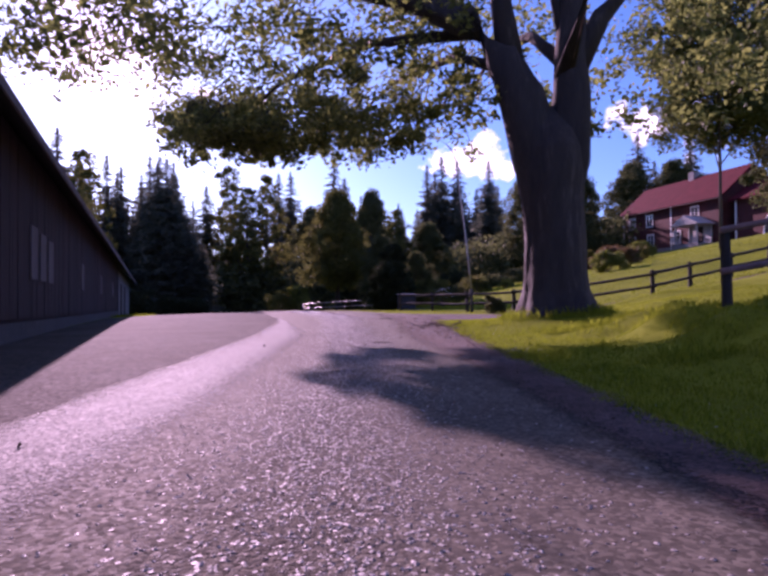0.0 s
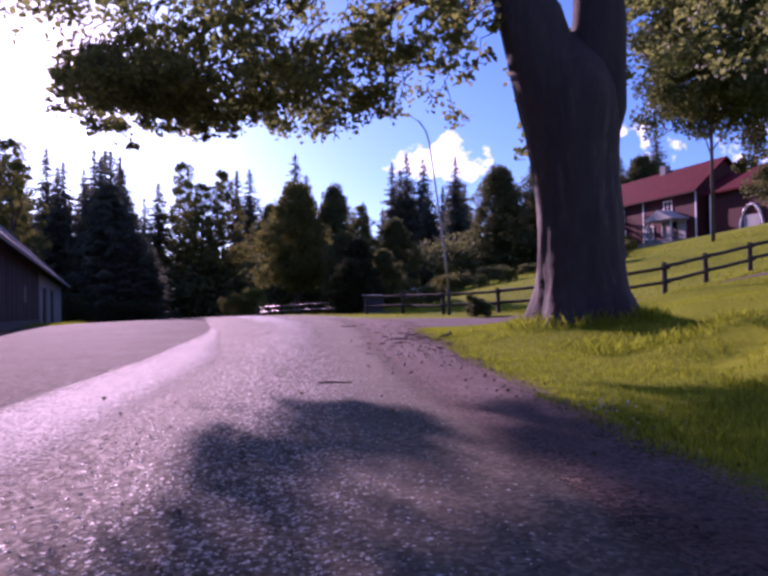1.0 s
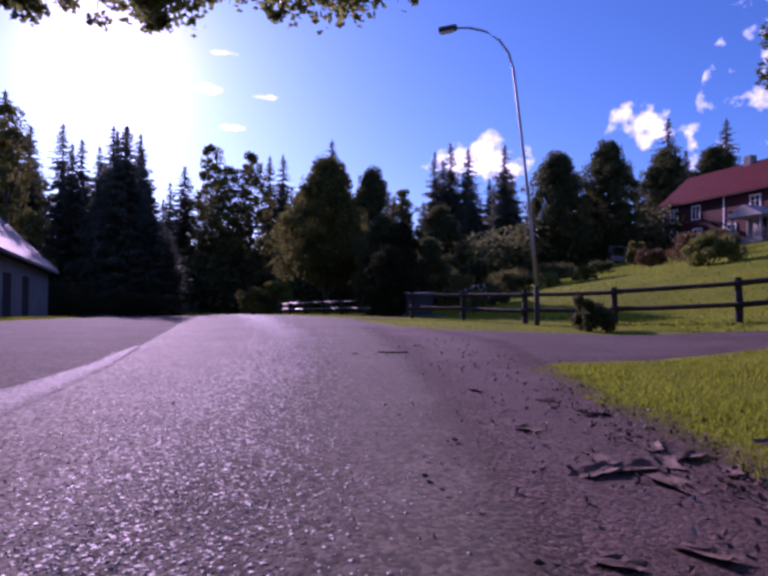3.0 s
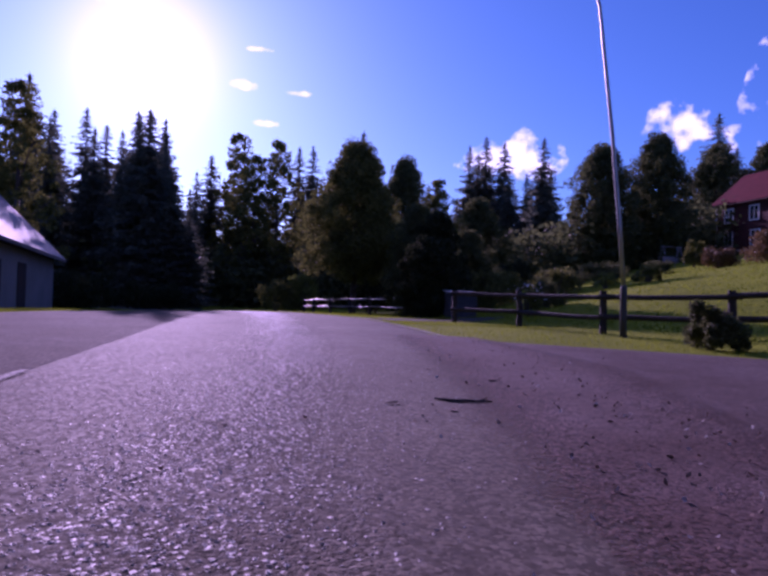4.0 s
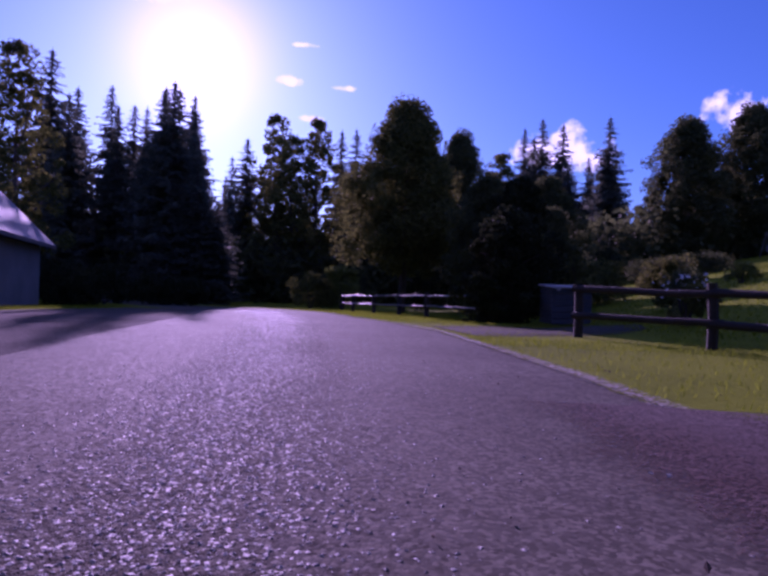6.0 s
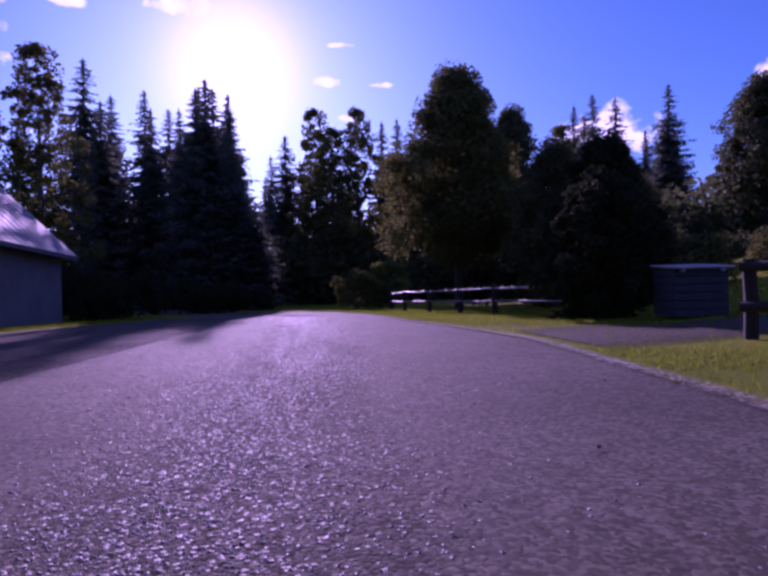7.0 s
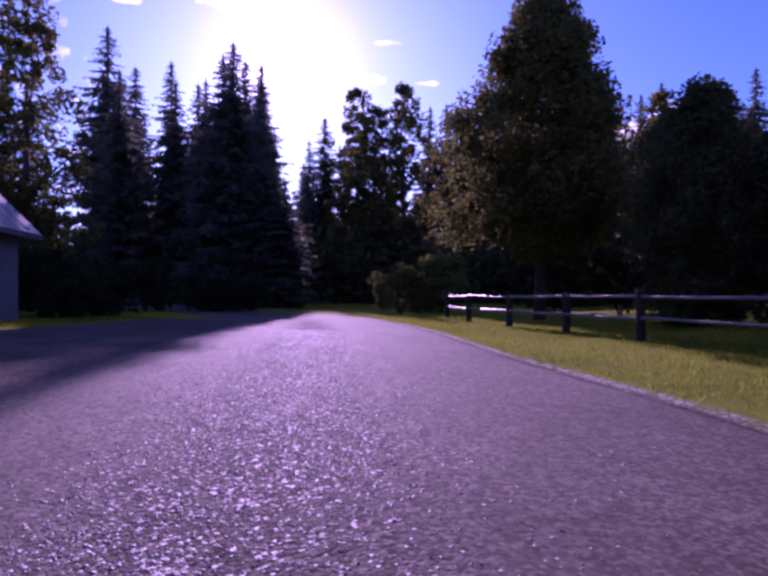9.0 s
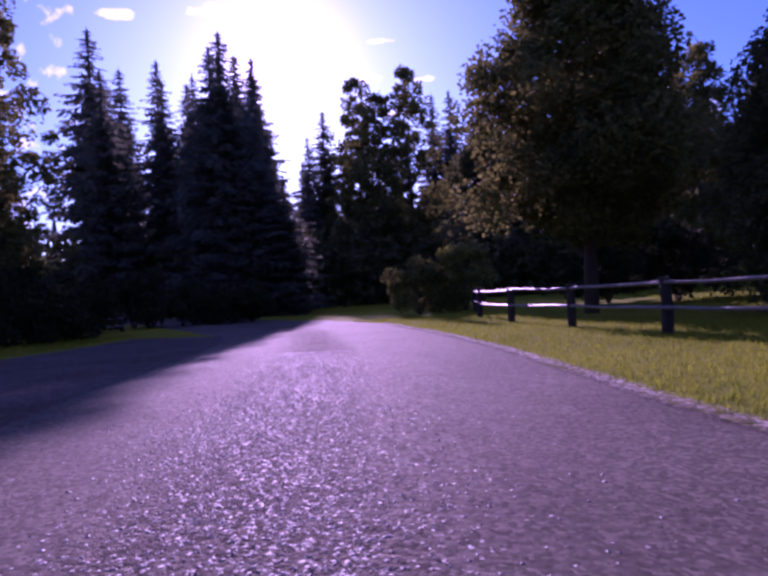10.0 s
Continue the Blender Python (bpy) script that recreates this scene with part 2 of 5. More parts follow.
    b2 = nodes.new("ShaderNodeBump")
    b2.inputs["Strength"].default_value, b2.inputs["Distance"].default_value = bump * 0.6, 0.006
    links.new(v2.outputs["Distance"], b2.inputs["Height"])
    if lane:
        links.new(strength, b2.inputs["Strength"])
    links.new(b1.outputs["Normal"], b2.inputs["Normal"])
    links.new(b2.outputs["Normal"], b.inputs["Normal"])
    return m


M_ASPHALT = stony("worn_asphalt", (0.116, 0.103, 0.077), 58.0, 0.86, 1.0, (0.74, 0.72, 0.72), 0.09, lane=(0.3, 0.64))
M_GRAVEL = stony("yard_gravel", (0.105, 0.093, 0.08), 45.0, 0.95, 0.4, (0.7, 0.66, 0.6), 0.03)
M_EDGEGRAVEL = stony("edge_gravel", (0.26, 0.235, 0.2), 45.0, 0.9, 0.5, (0.75, 0.72, 0.66), 0.15, 1.95)
M_DUSTGLARE = stony("pale_dust_glare", (0.15, 0.144, 0.136), 95.0, 0.85, 0.22, (0.85, 0.83, 0.8), 0.22, 1.3)
M_DRIVE = stony("drive_gravel", (0.104, 0.078, 0.07), 78.0, 0.9, 0.5, (0.6, 0.5, 0.45), 0.15)
M_SHOULDER = stony("shoulder_gravel", (0.108, 0.078, 0.069), 78.0, 0.9, 0.5, (0.6, 0.5, 0.45), 0.15, 1.3)
M_BARK = surface("oak_bark", [(0.3, (0.014, 0.011, 0.01)), (0.55, (0.042, 0.033, 0.029)), (0.75, (0.13, 0.11, 0.1))], 2.2, 0.9, 1.0, 5, stretch=(1, 1, 0.18), mottling=0.45)
M_BARK2 = surface("dark_bark", [(0.3, (0.04, 0.03, 0.025)), (0.7, (0.12, 0.09, 0.07))], 3.0, 0.9, 0.8, 5, stretch=(1, 1, 0.2))
M_OAKLEAF = leaf_material("oak_leaves", (0.075, 0.1, 0.03), (0.23, 0.265, 0.07), 0.66)
M_YELLOWLEAF = leaf_material("yellowing_leaves", (0.09, 0.12, 0.02), (0.25, 0.28, 0.05), 0.45)
M_BANKLEAF = leaf_material("dull_leaves", (0.05, 0.07, 0.022), (0.15, 0.17, 0.05), 0.45, 0.8, 0.08)
M_BROWNLEAF = leaf_material("russet_leaves", (0.08, 0.05, 0.02), (0.24, 0.15, 0.06), 0.35)
M_LITTER = surface("dead_leaves_and_bark", [(0.3, (0.05, 0.03, 0.02)), (0.55, (0.15, 0.09, 0.06)), (0.8, (0.32, 0.24, 0.17))], 9.0, 0.85, 0.4, 4, island=0.5)
M_GRIT = surface("loose_grit", [(0.3, (0.15, 0.136, 0.116)), (0.55, (0.33, 0.3, 0.26)), (0.8, (0.58, 0.535, 0.48))], 20.0, 0.57, 0.3, 4, island=0.6)
M_BLOSSOM = surface("white_blossom", [(0.3, (0.6, 0.58, 0.58)), (0.7, (0.8, 0.78, 0.78))], 9.0, 0.7, 0.0, 4)
M_GREYPAINT = surface("grey_painted_boards", [(0.3, (0.03, 0.032, 0.036)), (0.7, (0.06, 0.062, 0.07))], 2.0, 0.75, 0.3, 8)
M_SPRUCE = leaf_material("spruce_needles", (0.06, 0.076, 0.056), (0.14, 0.16, 0.11), 0.58, 0.65, 0.25)
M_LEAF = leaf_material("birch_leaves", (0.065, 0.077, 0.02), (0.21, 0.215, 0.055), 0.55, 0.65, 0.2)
M_DARKLEAF = leaf_material("dark_leaves", (0.055, 0.07, 0.03), (0.145, 0.165, 0.058), 0.5, 0.7, 0.2)
# much darker copy of dark_leaves, with the bushes' shade put into its colour
M_SHADELEAF = leaf_material("shaded_leaves", (0.018, 0.026, 0.012), (0.05, 0.062, 0.026), 0.3, 0.8, 0.08)
M_WOODDARK = surface("dark_fence_wood", [(0.3, (0.014, 0.01, 0.009)), (0.7, (0.042, 0.032, 0.028))], 4.0, 0.85, 0.5, 8, stretch=(1, 1, 1))
M_SILVERWOOD = surface("silvery_rail_wood", [(0.3, (0.09, 0.082, 0.078)), (0.7, (0.2, 0.188, 0.18))], 4.0, 0.48, 0.15, 8)
M_REDLOG = surface("reddish_log_wood", [(0.3, (0.12, 0.06, 0.05)), (0.7, (0.3, 0.16, 0.14))], 4.0, 0.75, 0.5, 8)
M_REDWOOD = surface("falu_red_boards", [(0.3, (0.055, 0.009, 0.008)), (0.6, (0.1, 0.014, 0.012)), (0.8, (0.14, 0.024, 0.02))], 1.0, 0.85, 0.3, 8)
M_BARNWOOD = surface("barn_wall_planks", [(0.3, (0.09, 0.07, 0.07)), (0.7, (0.2, 0.17, 0.17))], 1.0, 0.85, 0.4, 8, stretch=(1, 1, 0.3))
M_BARNDARK = surface("dark_red_barn_boards", [(0.3, (0.018, 0.009, 0.009)), (0.7, (0.05, 0.02, 0.019))], 1.2, 0.85, 0.5, 8, stretch=(1, 1, 0.25))
M_PLASTER = surface("grey_plaster", [(0.3, (0.16, 0.15, 0.15)), (0.6, (0.22, 0.21, 0.21)), (0.8, (0.28, 0.27, 0.26))], 0.9, 0.85, 0.3, 12)
M_PALEWOOD = surface("pale_weathered_wood", [(0.3, (0.3, 0.28, 0.27)), (0.7, (0.5, 0.48, 0.46))], 2.0, 0.8, 0.4, 8, stretch=(1, 1, 0.3))
M_STONE = surface("field_stone", [(0.3, (0.13, 0.12, 0.12)), (0.7, (0.3, 0.28, 0.27))], 2.5, 0.85, 0.7, 6)
# field stone again in a darker tone, for the barn's foot
M_DARKSTONE = surface("dark_field_stone", [(0.3, (0.045, 0.04, 0.042)), (0.7, (0.11, 0.1, 0.1))], 2.5, 0.85, 0.7, 6)
M_ROOFGREY = surface("sheet_roof", [(0.3, (0.17, 0.17, 0.18)), (0.7, (0.27, 0.27, 0.28))], 0.8, 0.72, 0.15, 6)
M_ROOFRED = surface("red_tiles", [(0.3, (0.07, 0.005, 0.008)), (0.7, (0.12, 0.01, 0.014))], 1.2, 0.9, 0.3, 8, spec=0.12)
M_WHITE = surface("white_paint", [(0.3, (0.7, 0.69, 0.66)), (0.7, (0.82, 0.81, 0.79))], 1.5, 0.5, 0.1, 8)
M_GLASSDARK, _n, _l, _b = material("window_glass")
_b.inputs["Base Color"].default_value, _b.inputs["Roughness"].default_value, _b.inputs["Specular IOR Level"].default_value = (0.03, 0.035, 0.04, 1), 0.06, 0.8
M_STEEL = surface("galvanised_steel", [(0.3, (0.25, 0.25, 0.26)), (0.7, (0.4, 0.4, 0.41))], 6.0, 0.4, 0.05, 6, metal=0.6)

# ---- ground ----
ROAD_R = [(1.3, -40), (1.3, 4), (1.25, 11), (1.2, 17), (0.7, 22), (-0.15, 26.4), (-0.85, 28.9), (-1.5, 31.5), (-2.6, 34), (-3.9, 36.8), (-5.2, 40.4), (-6.8, 44.3), (-9, 49), (-13, 55), (-20, 62), (-32, 70)]
ROAD_L = [(-1.6, -40), (-1.7, 4), (-2.05, 11), (-2.9, 17), (-4.1, 22), (-5.2, 26.4), (-5.8, 28.9), (-6.4, 31.5), (-7.2, 34), (-8.3, 36.8), (-9.6, 40.4), (-11.2, 44.3), (-13.2, 47.5), (-17.5, 52.5), (-24, 58.5), (-35, 66)]
HILL_FOOT = [(-40, 2.2), (17, 2.4), (22, 4.4), (26, 4.4), (28, 3.8), (31, 2.0), (34, 0.6), (45, -1.5), (80, -4.0)]


def height(x, y):
    """The lie of the land: level by the road, falling gently ahead, rising to the house."""
    z = -0.024 * 34 * smoothstep(-0.04, 1.04, min((y - 29) / 34, 0.5)) * 1.0 if y > 29 else 0.0
    z -= 0.022 * min(max(y - 46, 0.0), 20.0)
    z -= 0.3 * smoothstep(5, 18, -x) * smoothstep(0, 30, y)
    u = x - lerp_at(HILL_FOOT, y)
    if u > 0:
        z += 0.09 * min(u, 3.0) + 0.2 * min(max(u - 3.0, 0.0), 30.0) + 0.1 * min(max(u - 33.0, 0.0), 20.0)
        z += 0.16 * smoothstep(0.2, 1.5, u) * noise.noise((x * 0.45, y * 0.45, 3.1)) * (1 - smoothstep(14, 24, y))
        z += 0.62 * smoothstep(0.3, 2.0, u) * (1 - smoothstep(9.0, 12.0, y)) * smoothstep(-4, 1, y) * (1 - smoothstep(8, 14, u)) * (0.1 + noise.noise((x * 0.75 + 1.7, y * 0.95, 8.2)) * 1.25 + 0.4 * noise.noise((x * 1.9, y * 2.2, 4.4)))
    z += 0.25 * math.exp(-((x - 3.5) ** 2 + (y - 13.2) ** 2) / 2.2)
    return z


def sheet_axis(lo, hi, step, far, grow=1.25):
    out = list(np.arange(lo, hi + 1e-6, step))
    s, v, w = step, lo, out[-1]
    while w < far:
        s *= grow
        v, w = v - s, w + s
        out = [v] + out + [w]
    return out


def grid(name, xs, ys, fn, mat):
    verts = [(x, y, fn(x, y)) for y in ys for x in xs]
    n = len(xs)
    faces = [(j * n + i, j * n + i + 1, (j + 1) * n + i + 1, (j + 1) * n + i) for j in range(len(ys) - 1) for i in range(n - 1)]
    return soup(name, verts, faces, mat, smooth=True)


ground = grid("ground", sheet_axis(-24, 30, 0.4, 1400), sheet_axis(-8, 64, 0.4, 1400), height, M_GRASS)
tagged(ground, "sunlit mown grass over gently rising ground", "ground", kind="structure")


def strip(name, left, right, lift, mat, across=14, rows=160, ragged=0.08, label="", category="", drop=(0.024, 0.024), first=0.0):
    """A surface between two lines, laid on the land, with uneven edges."""
    def along(points, q):
        ln = [0.0]
        for a, b in zip(points, points[1:]):
            ln.append(ln[-1] + math.hypot(b[0] - a[0], b[1] - a[1]))
        d = q * ln[-1]
        return (lerp_at(list(zip(ln, [p[0] for p in points])), d), lerp_at(list(zip(ln, [p[1] for p in points])), d))
    verts, faces = [], []
    for j in range(rows + 1):
        a, b = along(left, j / rows), along(right, j / rows)
        for i in range(across + 1):
            q = i / across
            x, y = a[0] + (b[0] - a[0]) * q, a[1] + (b[1] - a[1]) * q
            if i in (0, across):
                x += ragged * (noise.noise((x * 1.3, y * 1.3, 0.3)) + 0.7 * noise.noise((x * 4, y * 4, 1.3)) + 0.5 * noise.noise((x * 11, y * 11, 2.3)))
            verts.append((x, y, height(x, y) + lift - (drop[0] if i == 0 else drop[1] if i == across else 0)))
    n = across + 1
    for j in range(rows):
        for i in range(across):
            faces.append((j * n + i, j * n + i + 1, (j + 1) * n + i + 1, (j + 1) * n + i))
    ob = soup(name, verts, faces, mat, smooth=True)
    share = ob.data.attributes.new("across", "FLOAT", "POINT")
    share.data.foreach_set("value", [first + (1 - first) * i / across for j in range(rows + 1) for i in range(across + 1)])
    return tagged(ob, label, category, kind="structure")


road = strip("road", ROAD_L, ROAD_R, 0.018, M_ASPHALT, 16, 420, label="worn grey asphalt country road with loose grit", category="road")
drive = strip("driveway", [(-0.9, 26.4), (1, 24.6), (3.2, 23.7), (5.2, 22.6), (7.2, 21.0), (9.5, 19.9), (14, 20.2)], [(0.6, 16.4), (1.8, 17.6), (3, 18.0), (5, 18.2), (7, 18.3), (9.5, 18.6), (14, 19.4)], 0.012, M_DRIVE, 14, 60, label="brown gravel driveway strewn with bark and leaves", category="driveway")

shoulder = strip("gravel_shoulder", [(1.0, -6), (0.95, 2), (0.7, 6), (0.25, 9.5), (0.1, 12.5), (0.1, 15), (-0.1, 18), (-0.4, 21), (-0.9, 25)], [(1.5, -6), (1.5, 2), (1.5, 6), (1.52, 9.5), (1.56, 12.5), (1.6, 15), (1.8, 18), (2.0, 21), (0.9, 25)], 0.022, M_SHOULDER, 8, 300, 0.2, "reddish-brown gravel shoulder strewn with bark", "gravel shoulder", (0.002, 0.02))
EDGE = [(0.62, 23.0)] + ROAD_R[5:13]
edge = strip("road_edge", [(x - 0.25, y) for x, y in EDGE], [(x + 0.14, y) for x, y in EDGE], 0.021, M_EDGEGRAVEL, 6, 120, 0.05, "pale crumbling gravel edge of the road", "road edge", (0.002, 0.02))

M_TRACK = stony("trodden_earth", (0.075, 0.066, 0.045), 60.0, 0.9, 0.4, (0.7, 0.68, 0.6), 0.12, 1.2)
track = strip("trodden_track", [(-1.9, 33.4), (-0.7, 34.8), (0.9, 35.0), (2.4, 34.6)], [(-0.8, 30.2), (0.3, 31.0), (1.3, 32.0), (2.3, 33.0)], 0.012, M_TRACK, 10, 60, 0.1, "dull brown trodden earth across the verge", "track", (0.03, 0.03))
# paler than the asphalt: the sun's glare is painted into this dusty strip
VERGE = ROAD_L[:4] + [(-3.4, 19.2)]
verge = strip("dusty_glare_verge", [(x - 0.3 + 0.35 * smoothstep(12, 19, y), y) for x, y in VERGE], [(x + 0.75 - 0.6 * smoothstep(12, 19, y), y) for x, y in VERGE], 0.022, M_DUSTGLARE, 12, 260, 0.1, "pale trodden dusty verge of the road, sun glare put into its colour", "road verge", (0.016, 0.002), 0.1)

# ---- long barn ----
BX, BY = -2.3, 0.0  # a point of the wall's foot, and its run
BDIR = Vector((-0.3387, 0.9409, 0))


def barn_at(s, out, z, high=True):
    """s metres along the barn's wall, out metres towards the road, z from the eave (high) or from the ground."""
    nrm = Vector((BDIR.y, -BDIR.x, 0))
    p = Vector((BX, BY, 0)) + BDIR * s + nrm * out
    return Vector((p.x, p.y, z + (3.45 - 0.033 * s if high else -0.012 * max(s, 0.0))))


BARN_S0, BARN_S1, BARN_W = -6.0, 47.86, 8.0
RISE = 1.0  # roof pitch
yard = strip("gravel_yard", [tuple(barn_at(s, -0.2, 0)[:2]) for s in (-40, -10, 0, 10, 20, 28)] + [(-12.2, 33.0), (-14.6, 39.5), (-15.9, 44.5), (-17.0, 49.0)], [(x + 0.5, y) for x, y in ROAD_L[:13]], 0.008, M_GRAVEL, 14, 160, label="brownish gravel yard between barn and road", category="yard")

barn = thing("barn", Matrix(), "long dark red plank barn with a pale grey sheet roof", "barn")


def prism(name, profile, s0, s1, mat, parent):
    """A profile of (out, z from the ground or the eave, whether from the eave) drawn along the barn's run."""
    verts = [tuple(barn_at(s, o, z, high)) for s in (s0, s1) for o, z, high in profile]
    n = len(profile)
    faces = [tuple(range(n)), tuple(range(2 * n - 1, n - 1, -1))] + [(k, k + n, (k + 1) % n + n, (k + 1) % n) for k in range(n)]
    return soup(name, verts, faces, mat, parent)


def slab(name, front, back, low, high, s0, s1, mat):
    """An upright slab on the wall, its foot over the ground and its top under the eave."""
    return prism(name, [(front, low, False), (front, high, True), (back, high, True), (back, low, False)], s0, s1, mat, barn)


RIDGE = RISE * (BARN_W / 2 + 0.45)
prism("wall", [(-0.03, -1.5, False), (-0.03, 0.2, True), (-BARN_W / 2, RIDGE - 0.2, True), (-BARN_W, 0.2, True), (-BARN_W, -1.5, False)], BARN_S0, BARN_S1, M_BARNDARK, barn)
slab("plaster_wall", 0.0, -0.1, -1.5, -0.1, 36.2, BARN_S1 + 0.02, M_PLASTER)
prism("stone_foot", [(0.03, -1.5, False), (0.03, 0.45, False), (-0.1, 0.45, False), (-0.1, -1.5, False)], BARN_S0, 36.15, M_DARKSTONE, barn)
s = BARN_S0 + 0.1
while s < 36.0:
    w = rnd.uniform(0.16, 0.24)
    slab("board", rnd.uniform(0.0, 0.012), -0.04, 0.47, 0.16, s, s + w - 0.012, M_BARNDARK)
    s += w
for s0, tall in ((11.6, 0.95), (12.5, 0.9), (13.4, 0.85), (19.0, 0.75), (25.0, 0.7), (31.0, 0.65)):
    prism("shutter", [(0.035, 1.15, False), (0.035, 1.15 + tall, False), (0.014, 1.15 + tall, False), (0.014, 1.15, False)], s0, s0 + 0.6, M_BARNWOOD, barn)
for s0 in (37.6, 41.2):
    prism("door", [(0.03, 0.05, False), (0.03, 1.95, False), (0.004, 1.95, False), (0.004, 0.05, False)], s0, s0 + 1.3, M_BARNDARK, barn)
prism("fascia", [(0.47, -0.14, True), (0.47, 0.0, True), (0.445, 0.0, True), (0.445, -0.14, True)], BARN_S0 - 0.3, BARN_S1 + 0.5, M_BARNWOOD, barn)
prism("roof", [(0.45, -0.06, True), (0.45, 0.02, True), (-BARN_W / 2, RIDGE + 0.02, True), (-BARN_W / 2, RIDGE - 0.1, True)], BARN_S0 - 0.3, BARN_S1 + 0.5, M_ROOFGREY, barn)
prism("roof", [(-BARN_W - 0.45, -0.06, True), (-BARN_W - 0.45, 0.02, True), (-BARN_W / 2 - 0.01, RIDGE + 0.02, True), (-BARN_W / 2 - 0.01, RIDGE - 0.1, True)], BARN_S0 - 0.3, BARN_S1 + 0.5, M_ROOFGREY, barn)
# standing seams of the sheet roof
s = BARN_S0 + 0.3
while s < BARN_S1 + 0.3:
    prism("seam", [(0.43, 0.0, True), (0.43, 0.055, True), (-BARN_W / 2, RIDGE + 0.055, True), (-BARN_W / 2, RIDGE, True)], s, s + 0.03, M_ROOFGREY, barn)
    s += 0.62


# ---- trees ----
def leaf_soup(rng, points, size, lobes=False):
    """Small folded leaves at the points, turned every way."""
    verts, faces = [], []
    for p in points:
        a = Vector((rng.gauss(0, 1), rng.gauss(0, 1), rng.gauss(0, 0.6))).normalized()
        b = a.cross(Vector((rng.gauss(0, 1), rng.gauss(0, 1), rng.gauss(0, 1)))).normalized()
        c = a.cross(b)
        s = size * rng.uniform(0.6, 1.3)
        k = len(verts)
        p = Vector(p)
        verts += [tuple(p - a * s), tuple(p + b * s * 0.6 + c * s * 0.2), tuple(p + a * s), tuple(p - b * s * 0.6 + c * s * 0.2)]
        faces += [(k, k + 1, k + 2), (k, k + 2, k + 3)]
    return verts, faces


def spruce(rng, tall, wide):
    """A tapered stem with separate whorls of boughs, each a drooping spine hung with sprays of twigs."""
    tree = thing("spruce", Matrix(), "tall dark green spruce with drooping ragged boughs", "tree", "spruces of the forest edge")
    bm = bmesh.new()
    tube(bm, [(0, 0, -0.8), (0, 0, tall * 0.5), (0, 0, tall)], [tall * 0.012 + 0.05, tall * 0.008 + 0.03, 0.02], 6)
    part("trunk", bm, M_BARK2, tree)
    verts, faces = [], []
    z = tall * 0.05
    while z < tall * 0.985:
        q = z / tall
        reach = wide * min(1.0, (1 - q) * 1.45) ** 0.72 + 0.08
        boughs = max(6, int(6 + 5 * (1 - q)))
        turn = rng.random() * math.tau
        for k in range(boughs):
            if rng.random() < 0.2:
                continue
            a = turn + math.tau * (k + rng.uniform(-0.3, 0.3)) / boughs
            r = reach * (rng.uniform(0.55, 1.0) if rng.random() < 0.8 else rng.uniform(0.9, 1.25))
            droop = r * rng.uniform(0.1, 0.45) * (1.1 - 0.7 * q)
            d = Vector((math.cos(a), math.sin(a), 0))
            s = Vector((-d.y, d.x, 0))
            z0 = z + rng.uniform(-0.12, 0.12)
            sprays = int(11 + r * 6)
            for i in range(sprays):
                w = (i + rng.random()) / sprays
                # the tip of the bough lifts again
                c = d * r * w + Vector((0, 0, z0 - droop * math.sin(w * 2.2)))
                side = rng.choice((-1, 1))
                ln = (0.24 + 0.22 * r * (1 - 0.7 * w)) * rng.uniform(0.6, 1.25) * (0.35 + 0.65 * min(1.0, (1 - q) * 3.2))
                e = c + s * side * ln * rng.uniform(0.35, 1.0) + d * ln * rng.uniform(0.2, 0.8) + Vector((0, 0, -ln * rng.uniform(0.15, 0.9)))
                across = (e - c).cross(Vector((rng.gauss(0, 1), rng.gauss(0, 1), rng.gauss(0, 1)))).normalized() * ln * rng.uniform(0.16, 0.3)
                m = c.lerp(e, 0.45)
                k0 = len(verts)
                verts += [tuple(c), tuple(m + across), tuple(e), tuple(m - across)]
                faces += [(k0, k0 + 1, k0 + 2), (k0, k0 + 2, k0 + 3)]
            # the wood of the bough
            k0 = len(verts)
            tip = d * r + Vector((0, 0, z0 - droop * math.sin(2.2)))
            half = d * r * 0.5 + Vector((0, 0, z0 - droop * math.sin(1.1)))
            verts += [(0, 0, z0 + 0.04), tuple(half + Vector((0, 0, 0.03))), tuple(tip), tuple(half - Vector((0, 0, 0.05))), (0, 0, z0 - 0.06)]
            faces += [(k0, k0 + 1, k0 + 3, k0 + 4), (k0 + 1, k0 + 2, k0 + 3)]
        z += tall * rng.uniform(0.016, 0.034) * (1.12 - 0.75 * q)
    # the leading shoot
    k0 = len(verts)
    for i in range(7):
        b = math.tau * i / 7
        verts += [(0, 0, tall * 1.0), (math.cos(b) * 0.13, math.sin(b) * 0.13, tall * 0.965), (math.cos(b + 0.5) * 0.05, math.sin(b + 0.5) * 0.05, tall * 0.95)]
        faces.append((k0 + i * 3, k0 + i * 3 + 1, k0 + i * 3 + 2))
    soup("crown", verts, faces, M_SPRUCE, tree)
    return tree


